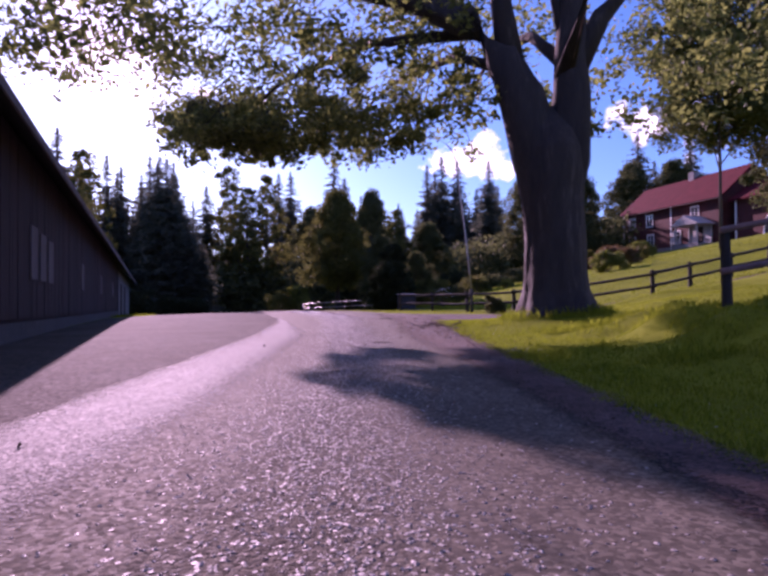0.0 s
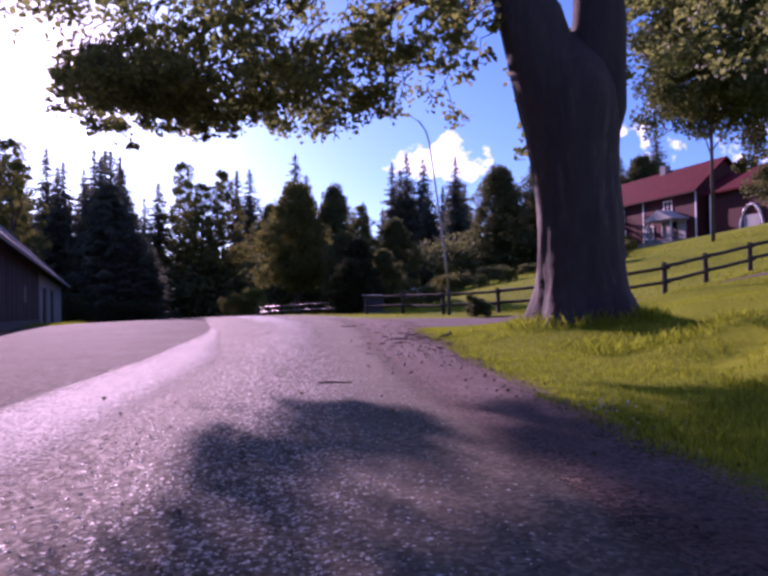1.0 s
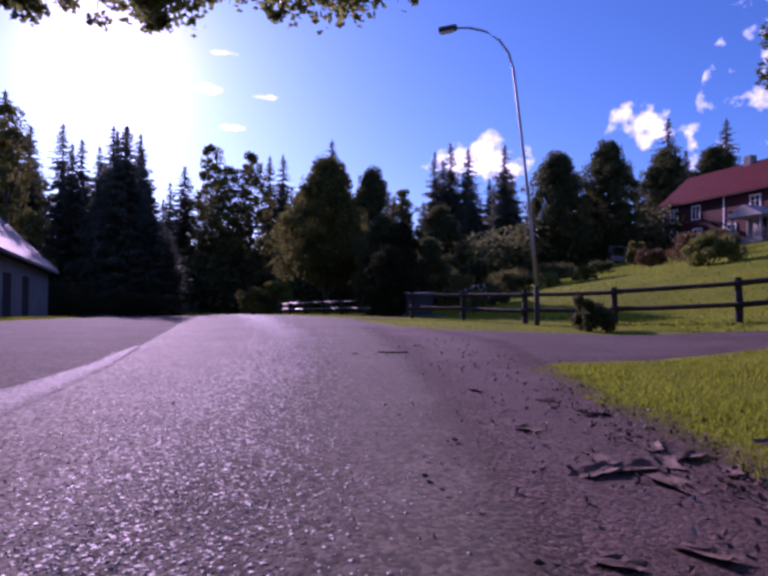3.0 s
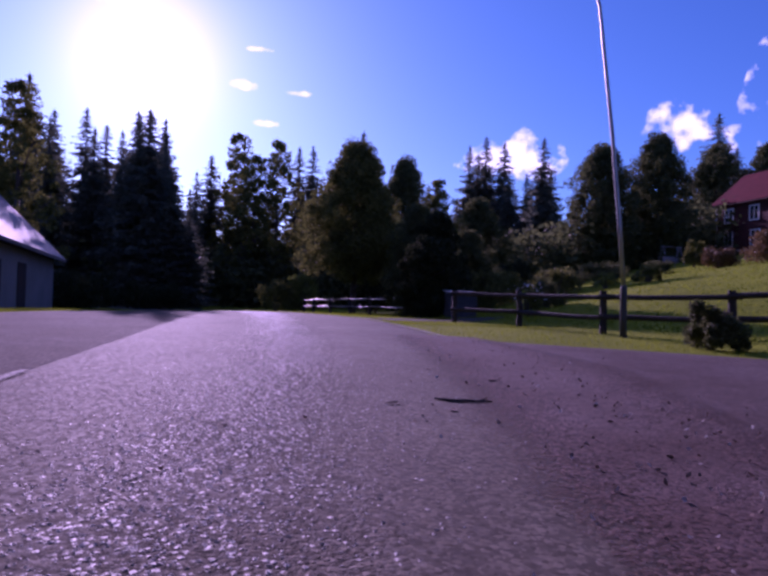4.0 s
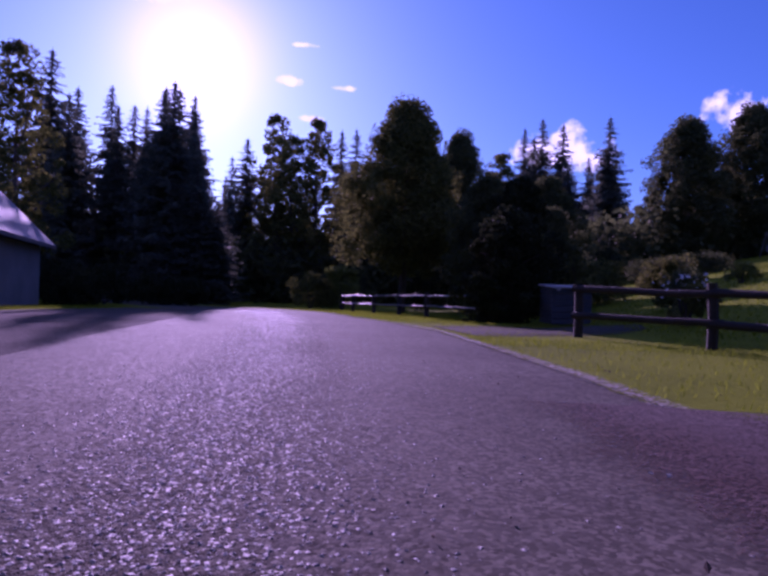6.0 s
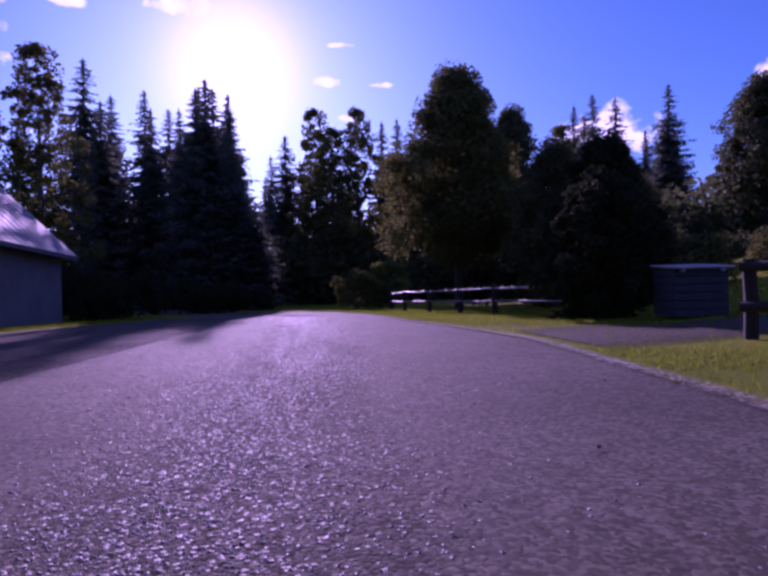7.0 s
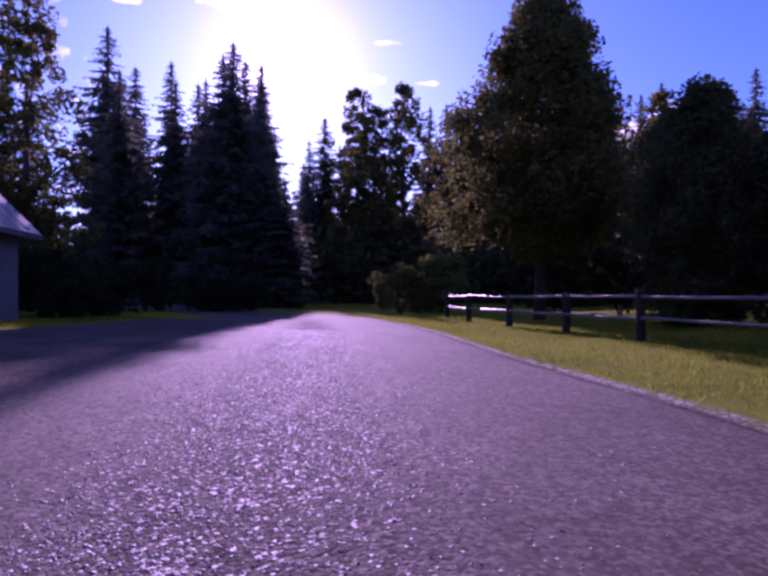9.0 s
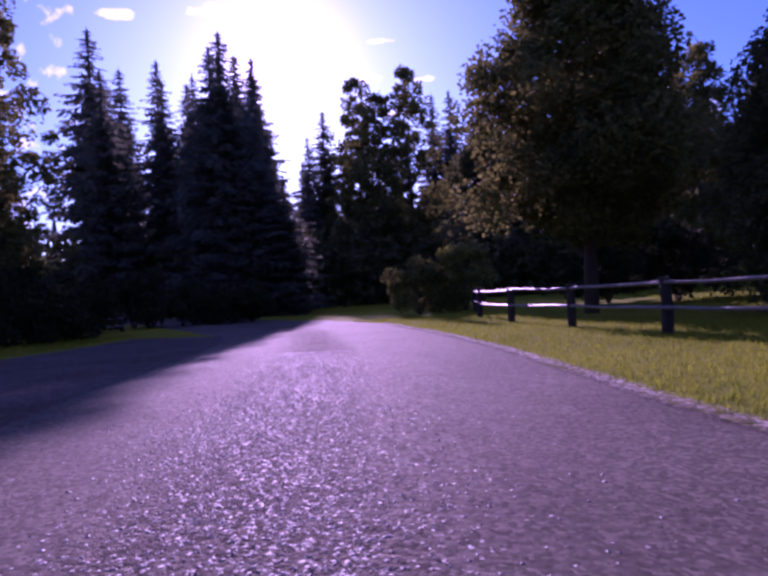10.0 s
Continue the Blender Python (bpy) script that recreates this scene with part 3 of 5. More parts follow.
def round_tree(rng, tall, wide, mat, leaves=6000, size=0.16, foot=0.18, clumps=60, name="broadleaf_tree", label="broad leafy tree with a dense rounded crown", limbs=7, taper=0.8, stem=1.0, point=0.0, airy=0.0):
    """Trunk, limbs, and a crown of leaf clumps with an uneven outline."""
    tree = thing(name, Matrix(), label, "tree")
    bm = bmesh.new()
    r0 = (tall * 0.011 + 0.04) * stem
    tube(bm, [(0, 0, -0.3), (0.05, 0, tall * 0.3), (0, 0.1, tall * 0.7)], [r0 * 1.3, r0, r0 * 0.4], 8, 0.06)
    for k in range(limbs):
        a = math.tau * (k + rng.random() * 0.6) / limbs
        z0 = tall * rng.uniform(0.2, 0.5)
        z1 = z0 + tall * rng.uniform(0.15, 0.3)
        tube(bm, [(0, 0, z0), (math.cos(a) * wide * 0.35, math.sin(a) * wide * 0.35, (z0 + z1) / 2 + 0.2), (math.cos(a) * wide * 0.75, math.sin(a) * wide * 0.75, z1)], [r0 * 0.5, r0 * 0.3, r0 * 0.1], 5)
    part("trunk", bm, M_BARK2, tree, smooth=True)
    pts = []
    cs = []
    for k in range(clumps):
        q = (k + rng.random()) / clumps
        zz = foot + (1 - foot) * q
        prof = math.sin(math.pi * min(1, (q * 0.86 + 0.12))) ** 0.7 * (1 - 0.25 * q * taper)
        prof += (min(1.0, 0.55 + q * 2.5) * (1 - q) ** 0.7 - prof) * point
        a = k * 2.4 + rng.uniform(-0.6, 0.6)
        rr = wide * prof * (rng.uniform(0.3, 0.9) if rng.random() < 0.8 else rng.uniform(0.85, 1.2))
        cs.append((math.cos(a) * rr, math.sin(a) * rr, tall * min(zz + rng.uniform(-0.05, 0.03), 0.98), wide * rng.uniform(0.1, 0.27) * (1 - 0.35 * q * min(1.0, airy * 2))))
    for k in range(leaves):
        cx, cy, cz, cr = rng.choice(cs)
        if rng.random() < airy * cz / tall:
            continue
        d = Vector((rng.gauss(0, 1), rng.gauss(0, 1), rng.gauss(0, 0.8))).normalized() * cr * rng.random() ** 0.35
        pts.append((cx + d.x, cy + d.y, max(cz + d.z, 0.05)))
    soup("crown", *leaf_soup(rng, pts, size), mat, tree)
    return tree


def put(ob, x, y, turn=0.0, scale=1.0, dz=0.0):
    ob.matrix_basis = Matrix.LocRotScale((x, y, height(x, y) + dz), Euler((0, 0, turn)), (scale,) * 3)
    return ob


def again(ob, x, y, turn, sx, sz):
    c = copy_thing(ob, Matrix())
    c.matrix_basis = Matrix.LocRotScale((x, y, height(x, y)), Euler((0, 0, turn)), (sx, sx, sz))
    return c


# the big oak by the road
OX, OY = 3.64, 13.35
oak = thing("oak", pose(OX, OY, height(OX, OY) - 0.05), "huge old oak with a forked rugged trunk, by the road", "tree")
orng = random.Random(3)


def ribbed(bm, levels, sides=72):
    """A trunk with furrowed bark, knots and root buttresses. levels: (x, y, z, radius)."""
    rings = []
    for x, y, z, r in levels:
        ring = []
        flare = max(0.0, 1 - z / 0.9)
        for k in range(sides):
            a = k * math.tau / sides
            ca, sa_ = math.cos(a), math.sin(a)
            f = 1 + 0.07 * noise.noise((ca * 1.4, sa_ * 1.4, z * 0.9)) + 0.05 * noise.noise((ca * 4, sa_ * 4, z * 0.6))
            f -= 0.05 * abs(noise.noise((ca * 11, sa_ * 11, z * 1.1))) + 0.02 * abs(noise.noise((ca * 24, sa_ * 24, z * 3.5)))
            f += flare ** 1.6 * (0.1 * math.sin(a * 5 + 0.7) + 0.12 * max(0.0, math.sin(a * 3 + 2.0)))
            ring.append(bm.verts.new((x + ca * r * f, y + sa_ * r * f, z)))
        rings.append(ring)
    for s, t in zip(rings, rings[1:]):
        for k in range(sides):
            bm.faces.new((s[k], s[(k + 1) % sides], t[(k + 1) % sides], t[k]))
    bm.faces.new(rings[-1])


bm = bmesh.new()
zs = [-0.4, 0.05, 0.4, 1.0, 1.8, 2.4, 3.0, 3.4, 3.8, 4.1, 4.35]
rs = [0.98, 0.86, 0.76, 0.71, 0.7, 0.73, 0.78, 0.8, 0.7, 0.48, 0.25]
steps = [(-0.4 + 4.75 * k / 64) for k in range(65)]
ribbed(bm, [(0.02 * math.sin(z) - 0.03 * max(z, 0.0), 0.03 * z, z, 0.93 * lerp_at(list(zip(zs, rs)), z)) for z in steps])
trunk = part("trunk", bm, M_BARK, oak, smooth=True)
OAK_LIMBS = [
    [(-0.36, 0.05, 3.2), (-0.72, 0.05, 4.6), (-1.1, 0.1, 5.4), (-1.8, 0.3, 6.3), (-3.0, 0.5, 6.9), (-5.0, 0.4, 7.3), (-8.2, 0.0, 7.2), (-11.5, -0.4, 7.4)],
    [(0.26, 0.05, 3.2), (0.34, 0, 4.6), (0.36, 0.1, 5.6), (0.5, 0.2, 7.5), (0.6, 0.4, 10.5), (0.4, 0.3, 13.0)],
    [(-0.85, 0.1, 4.9), (-1.12, 0.1, 6.6), (-1.35, -0.4, 9.0), (-2.2, -0.6, 11.5)],
    [(0.36, 0, 5.0), (1.1, 0.3, 6.4), (2.2, 0.6, 7.6), (4.0, 0.8, 8.6), (6.5, 1.0, 9.0)],
    [(0.2, 0, 5.0), (0.4, -2.0, 7.0), (0.2, -4.4, 8.4), (0.3, -7.0, 8.6)],
    [(0.2, 0.2, 5.4), (0.0, 2.2, 6.8), (-0.6, 4.6, 7.2), (-1.0, 6.5, 6.6)],
    [(-1.6, 0.6, 6.2), (-4.0, 2.6, 6.8), (-6.6, 4.8, 6.6), (-8.6, 6.6, 5.8)],
    [(-0.9, 0.2, 5.2), (-1.8, 3.0, 6.6), (-3.4, 6.2, 7.0), (-5.0, 8.8, 6.4)],
    [(0.34, 0.1, 5.4), (0.05, 0.2, 6.8), (-0.3, 0.3, 8.6)],
]
for i, pts in enumerate(OAK_LIMBS):
    bm = bmesh.new()
    r = (0.54, 0.49, 0.32, 0.27, 0.24, 0.17, 0.15, 0.15, 0.17)[i]
    radii = [r * (1 - 0.85 * k / (len(pts) - 1)) for k in range(len(pts))]
    if i < 2:
        pts = [(pts[0][0] * 0.3, 0.06, 2.3)] + pts
        radii = [r * 0.85] + radii
    tube(bm, pts, radii, 16, 0.05)
    part("limb", bm, M_BARK, oak, smooth=True)
# clumps of leaves, in world places: a low fringe on the far side, a long arm to the left, the dome above
clumps = []
for k in range(80):
    x, y = orng.uniform(-5.2, 4.6), orng.uniform(15.5, 23.0)
    low = 6.0 + 0.45 * noise.noise((x * 0.7, 4.0, 0.0)) + 0.12 * (23.0 - y)
    clumps.append((x, y, low + orng.random() ** 1.6 * 2.2, orng.uniform(0.4, 0.8)))
for k in range(36):
    x, y = orng.uniform(-7.0, -3.2), orng.uniform(17.6, 21.0)
    low = 5.2 + 0.5 * noise.noise((x * 0.8, 7.0, 0.0))
    clumps.append((x, y, low + orng.random() ** 1.3 * 2.4, orng.uniform(0.35, 0.7)))
for k in range(30):
    x, y = orng.uniform(-9.5, -5.0), orng.uniform(17.0, 21.0)
    clumps.append((x, y, 6.8 + orng.random() * 2.0, orng.uniform(0.4, 0.7)))
for k in range(34):
    x, y = orng.uniform(-8.4, -3.6), orng.uniform(10.4, 13.2)
    clumps.append((x, y, 5.0 + orng.random() ** 1.4 * 2.4, orng.uniform(0.4, 0.75)))
for k in range(36):
    x, y = orng.uniform(-6.0, 2.2), orng.uniform(12.4, 15.2)
    clumps.append((x, y, 5.7 + 0.25 * abs(x + 2) * orng.random() + orng.random() ** 1.5 * 1.6, orng.uniform(0.4, 0.7)))


def keeps_light(x, y, z, cr):
    """Whether a clump lets the sun through to the road where it lies open, and leaves the sky over the road clear."""
    gx, gy = x + 1.166 * z, y - 2.572 * z
    if x > 1.2 + (21.0 - y) * 0.6 or gy + 1.1 * cr > (7.7 if gx < 1.2 else 8.4):
        return False
    if gx - 0.8 * cr < -0.75 and 0.2 < gy < 10:
        return False
    if 1.5 <= gy < 8 and -1 < gx < 2.2 and not (gx > 0.45 and gy < 5.2):
        for dx, dy in ((0, 0), (0.7, 0), (-0.7, 0), (0, 1), (0, -1)):
            if noise.noise(((gx + dx * cr) * 1.05 + 0.4, (gy + dy * 1.1 * cr) * 0.75, 2.7)) > 0.16:
                return False
    return not (0.2 < gy < 3.1 - 1.25 * gx + 1.1 * cr and -3 < gx < 2.6)


for k in range(30):
    clumps.append((orng.uniform(-6.0, 1.2), orng.uniform(11.2, 15.0), orng.uniform(6.4, 8.6), orng.uniform(0.35, 0.65)))
# added up the sun's ray from the patches of road they shade
for k in range(150):
    z = orng.uniform(4.8, 7.4)
    clumps.append((orng.uniform(-0.5, 3.0) - 1.166 * z, orng.uniform(2.6, 7.4) + 2.572 * z, z, orng.uniform(0.16, 0.3)))
for k in range(48):
    z = orng.uniform(4.8, 7.0)
    clumps.append((orng.uniform(0.5, 2.6) - 1.166 * z, orng.uniform(2.6, 5.2) + 2.572 * z, z, orng.uniform(0.22, 0.4)))
for k in range(80):
    # added up the sun's ray so that their shade falls on the grassy bank
    z = orng.uniform(4.9, 6.6)
    clumps.append((orng.uniform(1.6, 7.0) - 1.166 * z, orng.uniform(1.8, 7.4) + 2.572 * z, z, orng.uniform(0.35, 0.6)))
for k in range(46):
    # likewise added to shade the road's edge
    z = orng.uniform(4.8, 6.4)
    clumps.append((orng.uniform(0.9, 3.2) - 1.166 * z, orng.uniform(1.6, 5.8) + 2.572 * z, z, orng.uniform(0.25, 0.45)))
for k in range(58):
    # the low fringe before the fork, and the leaves under the great limb
    clumps.append((orng.uniform(-3.2, 3.0), orng.uniform(16.8, 20.2), 5.0 + 0.4 * orng.random() + 1.8 * orng.random() ** 2, orng.uniform(0.22, 0.45)))
    clumps.append((orng.uniform(-3.4, 2.7), orng.uniform(12.8, 15.0), 4.75 + 1.9 * orng.random() ** 1.3, orng.uniform(0.2, 0.4)))
clumps = [c for c in clumps if keeps_light(*c)]
for x, y, z in ((-5.02, 18.9, 4.4), (-4.6, 22.9, 5.8), (-3.9, 21.6, 5.3), (-2.2, 22.6, 5.9)):
    clumps.append((x, y, z, 0.13))
FRINGE = len(clumps)
for k in range(120):
    a, rr = math.tau * orng.random(), 7.5 * math.sqrt(orng.random())
    x, y = 3.0 + math.cos(a) * rr, 12.6 + math.sin(a) * rr * 0.85
    clumps.append((x, y, 8.0 + (7.0 * (1 - (rr / 9.5) ** 2)) * orng.random(), orng.uniform(0.7, 1.2)))
for k in range(14):
    clumps.append((orng.uniform(3.6, 4.6), orng.uniform(15.5, 17.6), orng.uniform(3.6, 4.6), orng.uniform(0.2, 0.3)))
for k in range(16):
    clumps.append((orng.uniform(3.5, 5.0), orng.uniform(15.0, 17.0), orng.uniform(4.5, 5.8), orng.uniform(0.25, 0.4)))
for k in range(10):
    clumps.append((orng.uniform(5.2, 8.0), orng.uniform(12.5, 17.0), orng.uniform(4.8, 8.5), orng.uniform(0.4, 0.7)))
for k in range(44):
    clumps.append((orng.uniform(6.2, 9.8), orng.uniform(12.0, 17.0), orng.uniform(5.2, 10.0), orng.uniform(0.4, 0.8)))
for k in range(16):
    clumps.append((orng.uniform(4.2, 5.6), orng.uniform(16.5, 19.0), orng.uniform(5.0, 7.2), orng.uniform(0.3, 0.5)))
for k in range(8):
    clumps.append((orng.uniform(4.6, 6.6), orng.uniform(14.5, 17.5), orng.uniform(4.6, 7.5), orng.uniform(0.35, 0.6)))
pts = []
for x, y, z, cr in clumps:
    c = Vector((x - OX, y - OY, z - height(OX, OY)))
    # leaves packed denser in clumps whose shadow falls on road and bank
    thick = 1.1 if x + 1.166 * z < 1.3 else 1.5 if -1 < x + 1.166 * z < 7 and 1 < y - 2.572 * z < 8.2 else 1.0
    for _ in range(int(thick * (84 * min(cr, 1.0) ** 1.5 + 20))):
        d = Vector((orng.gauss(0, 1), orng.gauss(0, 1), orng.gauss(0, 0.55))).normalized() * orng.random() ** 0.45 * cr
        pts.append(c + d)
soup("crown", *leaf_soup(orng, pts, 0.085), M_OAKLEAF, oak)
bm = bmesh.new()
for x, y, z, cr in clumps[:FRINGE]:
    c = Vector((x - OX, y - OY, z - height(OX, OY)))
    back = Vector((-c.x, -c.y, 0)).normalized() * orng.uniform(0.3, 0.8) + Vector((orng.gauss(0, 0.2), orng.gauss(0, 0.2), 0.35 + 0.4 * orng.random()))
    tube(bm, [c + back, c + back * 0.45 + Vector((orng.gauss(0, 0.1), orng.gauss(0, 0.1), 0.1)), c - Vector((0, 0, cr * 0.5))], [0.016, 0.011, 0.005], 4)
tagged(part("twig", bm, M_BARK, oak), kind="stuff")

# forest edge
frng = random.Random(11)
SPRUCES = [spruce(frng, 20, 3.3), spruce(frng, 20, 2.8), spruce(frng, 20, 3.7), spruce(frng, 20, 3.1)]
NAMED = [(-36.6, 74.6, 18.6), (-33.4, 74.8, 18.8), (-33.4, 78.8, 18.2), (-28.4, 75.2, 18.8), (-27.6, 76.3, 18.9), (-25.3, 74.5, 17.8), (-39.3, 74.6, 22.0), (-28.5, 92.3, 16.2), (-25.7, 89.5, 17.6), (-18.2, 106.2, 22.6), (-16.2, 106.4, 22.8), (-9, 109, 25.6), (-7.2, 109, 22.0), (8.3, 125.4, 25.4), (11.5, 128.7, 27.2), (14.5, 126, 25.2), (10.0, 127, 24.0), (16.8, 116.2, 17.4), (17.5, 106.2, 20.4), (-46, 68, 17), (-31, 79, 15.5), (-27.5, 79, 15.5), (48, 119, 24.0), (58, 119, 24.0), (52, 121, 19)]
# extra spruces, added to throw their shade over the yard and road
NAMED += [(-24.2, 72.2, 15.8), (-26.3, 77.0, 16.9)]
NAMED += [(-27.4, 70, 15.6), (-29.5, 81, 16), (-30.5, 71, 16), (-33, 68, 16)]
NAMED += [(frng.uniform(-60, -10), frng.uniform(96, 118), frng.uniform(11, 15)) for k in range(16)]
NAMED += [(frng.uniform(-12, 26), frng.uniform(118, 140), frng.uniform(15, 19.5)) for k in range(26)]
NAMED += [(frng.uniform(-50, -20), frng.uniform(80, 95), frng.uniform(8, 12)) for k in range(10)]
NAMED += [(frng.uniform(24, 80), frng.uniform(104, 128), frng.uniform(10, 14)) for k in range(18)]
for k, (x, y, tall) in enumerate(NAMED):
    base = SPRUCES[k % 4]
    wide = tall / 20 * frng.uniform(0.95, 1.25)
    tall *= 1.03
    if k < 4:
        base.matrix_basis = Matrix.LocRotScale((x, y, height(x, y)), Euler((0, 0, k)), (wide, wide, tall / 20))
    else:
        again(base, x, y, k * 1.3, wide, tall / 20)

# broad spruces at the road's bend, stepping down towards it
for x, y, tall, wide in ((-23.3, 66.4, 16.9, 4.0), (-24.7, 67.6, 16.7, 3.2), (-20.9, 65.6, 10.8, 2.9), (-19.2, 65.4, 7.6, 2.4)):
    again(SPRUCES[2], x, y, x * 2.1, wide / 3.7, tall / 20)

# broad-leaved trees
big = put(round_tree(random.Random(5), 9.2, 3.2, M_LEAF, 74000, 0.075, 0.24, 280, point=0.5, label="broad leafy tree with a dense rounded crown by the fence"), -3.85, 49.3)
put(round_tree(random.Random(6), 4.1, 1.5, M_SHADELEAF, 18000, 0.07, 0.0, 110, label="dark dense tree with foliage down to the ground"), 0.45, 40.3)
put(round_tree(random.Random(7), 2.8, 1.2, M_SHADELEAF, 21000, 0.06, 0.0, 130, label="dark bushy tree where the drive meets the fence"), -0.1, 37.0)
DARK = round_tree(random.Random(8), 12.0, 3.6, M_DARKLEAF, 52000, 0.12, 0.04, 320, label="dark leafy tree at the forest edge")
put(DARK, 18.2, 79.0, 0.3, 1.08)
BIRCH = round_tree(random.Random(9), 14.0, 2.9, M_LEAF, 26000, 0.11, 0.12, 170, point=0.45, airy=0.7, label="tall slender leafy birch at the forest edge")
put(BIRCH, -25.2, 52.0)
for k, (x, y, tall, wide) in enumerate([(-22.4, 89.8, 20.8, 4.0), (-14.9, 78.4, 17.2, 3.5), (-17.5, 79.5, 15.9, 3.8), (-1.6, 67.5, 12.7, 2.8), (1.0, 60.0, 9.4, 2.4), (4.2, 62.0, 7.6, 2.6), (24.2, 80.5, 13.4, 3.6), (-28.5, 55, 9.5, 2.4), (-33, 60, 6.0, 2.0), (-10, 84, 13.5, 3.6), (-20, 82, 13.0, 3.4), (-6, 80, 12.5, 3.6), (-1, 88, 13, 3.6), (-0.3, 45.4, 5.3, 1.6), (2.2, 46.2, 3.9, 1.5), (40.0, 102.0, 15.5, 4.6), (46.0, 100.0, 15.0, 4.4)]):
    if k in (3, 5, 6, 9, 11, 13, 14, 15, 16):
        again(DARK, x, y, k, wide / 3.6, tall / 12.0)
    else:
        again(BIRCH, x, y, k, wide / 2.9, tall / 14.0)

# thick undergrowth that closes the forest's foot, and woods all round behind
urng = random.Random(21)
pts = []
for k in range(900):
    q = k / 900
    x = -62 + 100 * q
    y = (66 if x < -24 else 72 if x < 4 else 72 + (x - 4) * 0.5) + urng.uniform(0, 9) - 0.12 * x
    top = urng.uniform(2.5, 6.5)
    for _ in range(46):
        pts.append((x + urng.gauss(0, 1.0), y + urng.gauss(0, 1.0), height(x, y) + top * urng.random()))
under = soup("undergrowth", *leaf_soup(urng, pts, 0.34), M_DARKLEAF)
tagged(under, "dense dark undergrowth along the forest edge", "undergrowth", kind="stuff")
verts, faces = [], []
for k in range(900):
    a = math.tau * urng.random()
    r = urng.uniform(150, 260)
    x, y = math.sin(a) * r, 20 + math.cos(a) * r
    if y > 60 and abs(a - math.pi) > 2.2:
        r = urng.uniform(165, 260)
        x, y = math.sin(a) * r, 20 + math.cos(a) * r
    tall, wd = urng.uniform(13, 20), urng.uniform(2.4, 4.0)
    z0 = height(x, y)
    for lay in range(6):
        zb = z0 + tall * (lay / 6) * 0.95
        zt = zb + tall * 0.3
        rr = wd * (1 - lay / 6.5)
        k0 = len(verts)
        n = 9
        verts.append((x, y, zt))
        for i in range(n):
            b = math.tau * (i + urng.random() * 0.6) / n
            q = rr * urng.uniform(0.6, 1.15)
            verts.append((x + math.cos(b) * q, y + math.sin(b) * q, zb - urng.uniform(0, 1.0)))
        faces += [(k0, k0 + 1 + i, k0 + 1 + (i + 1) % n) for i in range(n)]
woods = soup("far_woods", verts, faces, M_SPRUCE)
tagged(woods, "dark distant spruce woods", "woods", kind="stuff")

# ---- fences ----
def fence(points, label, group, tall=0.98, rails=(0.36, 0.82), mat=None, front=-0.07, thick=1.0):
    f = thing("fence", Matrix(), label, "fence", group)
    mat = mat or M_WOODDARK
    for k, (x, y) in enumerate(points):
        z = height(x, y)
        bm = bmesh.new()
        tube(bm, [(x, y, z - 0.3), (x + rnd.uniform(-0.02, 0.02), y, z + tall * 0.5), (x + rnd.uniform(-0.03, 0.03), y, z + tall * rnd.uniform(0.97, 1.05))], [0.078, 0.074, 0.07], 9, 0.06)
        part("post", bm, M_WOODDARK, f)
    for (ax, ay), (bx, by) in zip(points, points[1:]):
        for hgt in rails:
            bm = bmesh.new()
            d = Vector((bx - ax, by - ay, 0)).normalized() * 0.12
            za, zb = height(ax, ay) + hgt + rnd.uniform(-0.02, 0.02), height(bx, by) + hgt + rnd.uniform(-0.02, 0.02)
            tube(bm, [(ax - d.x, ay - d.y + front, za), ((ax * 2 + bx) / 3, (ay * 2 + by) / 3 + front, (za * 2 + zb) / 3 - rnd.uniform(0, 0.02)), ((ax + bx * 2) / 3, (ay + by * 2) / 3 + front, (za + zb * 2) / 3 - rnd.uniform(0, 0.02)), (bx + d.x, by + d.y + front, zb)], [0.05 * thick, 0.047 * thick, 0.045 * thick, 0.042 * thick], 10, 0.05)
            part("rail", bm, mat, f)
    return f


fence([(0.72, 31.6), (2.2, 30.0), (3.6, 27.9), (5.3, 26.0), (7.0, 23.8), (9.3, 21.9), (10.9, 22.5), (12.7, 23.1), (14.6, 23.9), (16.8, 24.6)], "dark two-rail wooden post fence beside the lawn", "fences", 0.88, (0.36, 0.78), thick=1.2)
fence([(-0.7, 37.5), (-2.2, 40.2), (-3.25, 42.0), (-4.4, 44.3), (-5.6, 46.6), (-6.6, 49.4), (-7.2, 53.0)], "weathered silvery two-rail wooden fence along the road", "fences", 0.74, (0.36, 0.68), M_SILVERWOOD, thick=0.52)
fence([(-21.9, 52.8), (-20.5, 53.1)], "low dark wooden fence by the barn's end", "fences", 0.6, (0.25, 0.52), M_SILVERWOOD, thick=0.8)
fence([(5.0, 9.2), (6.9, 8.8), (8.8, 8.6)], "rough reddish log barrier on the grassy bank", "fences", 1.25, (0.55, 1.15), M_REDLOG)

# ---- street lamp ----
lamp = thing("street_lamp", pose(3.64, 26.8, height(3.64, 26.8)), "tall grey steel street lamp with a curved arm", "street lamp")
bm = bmesh.new()
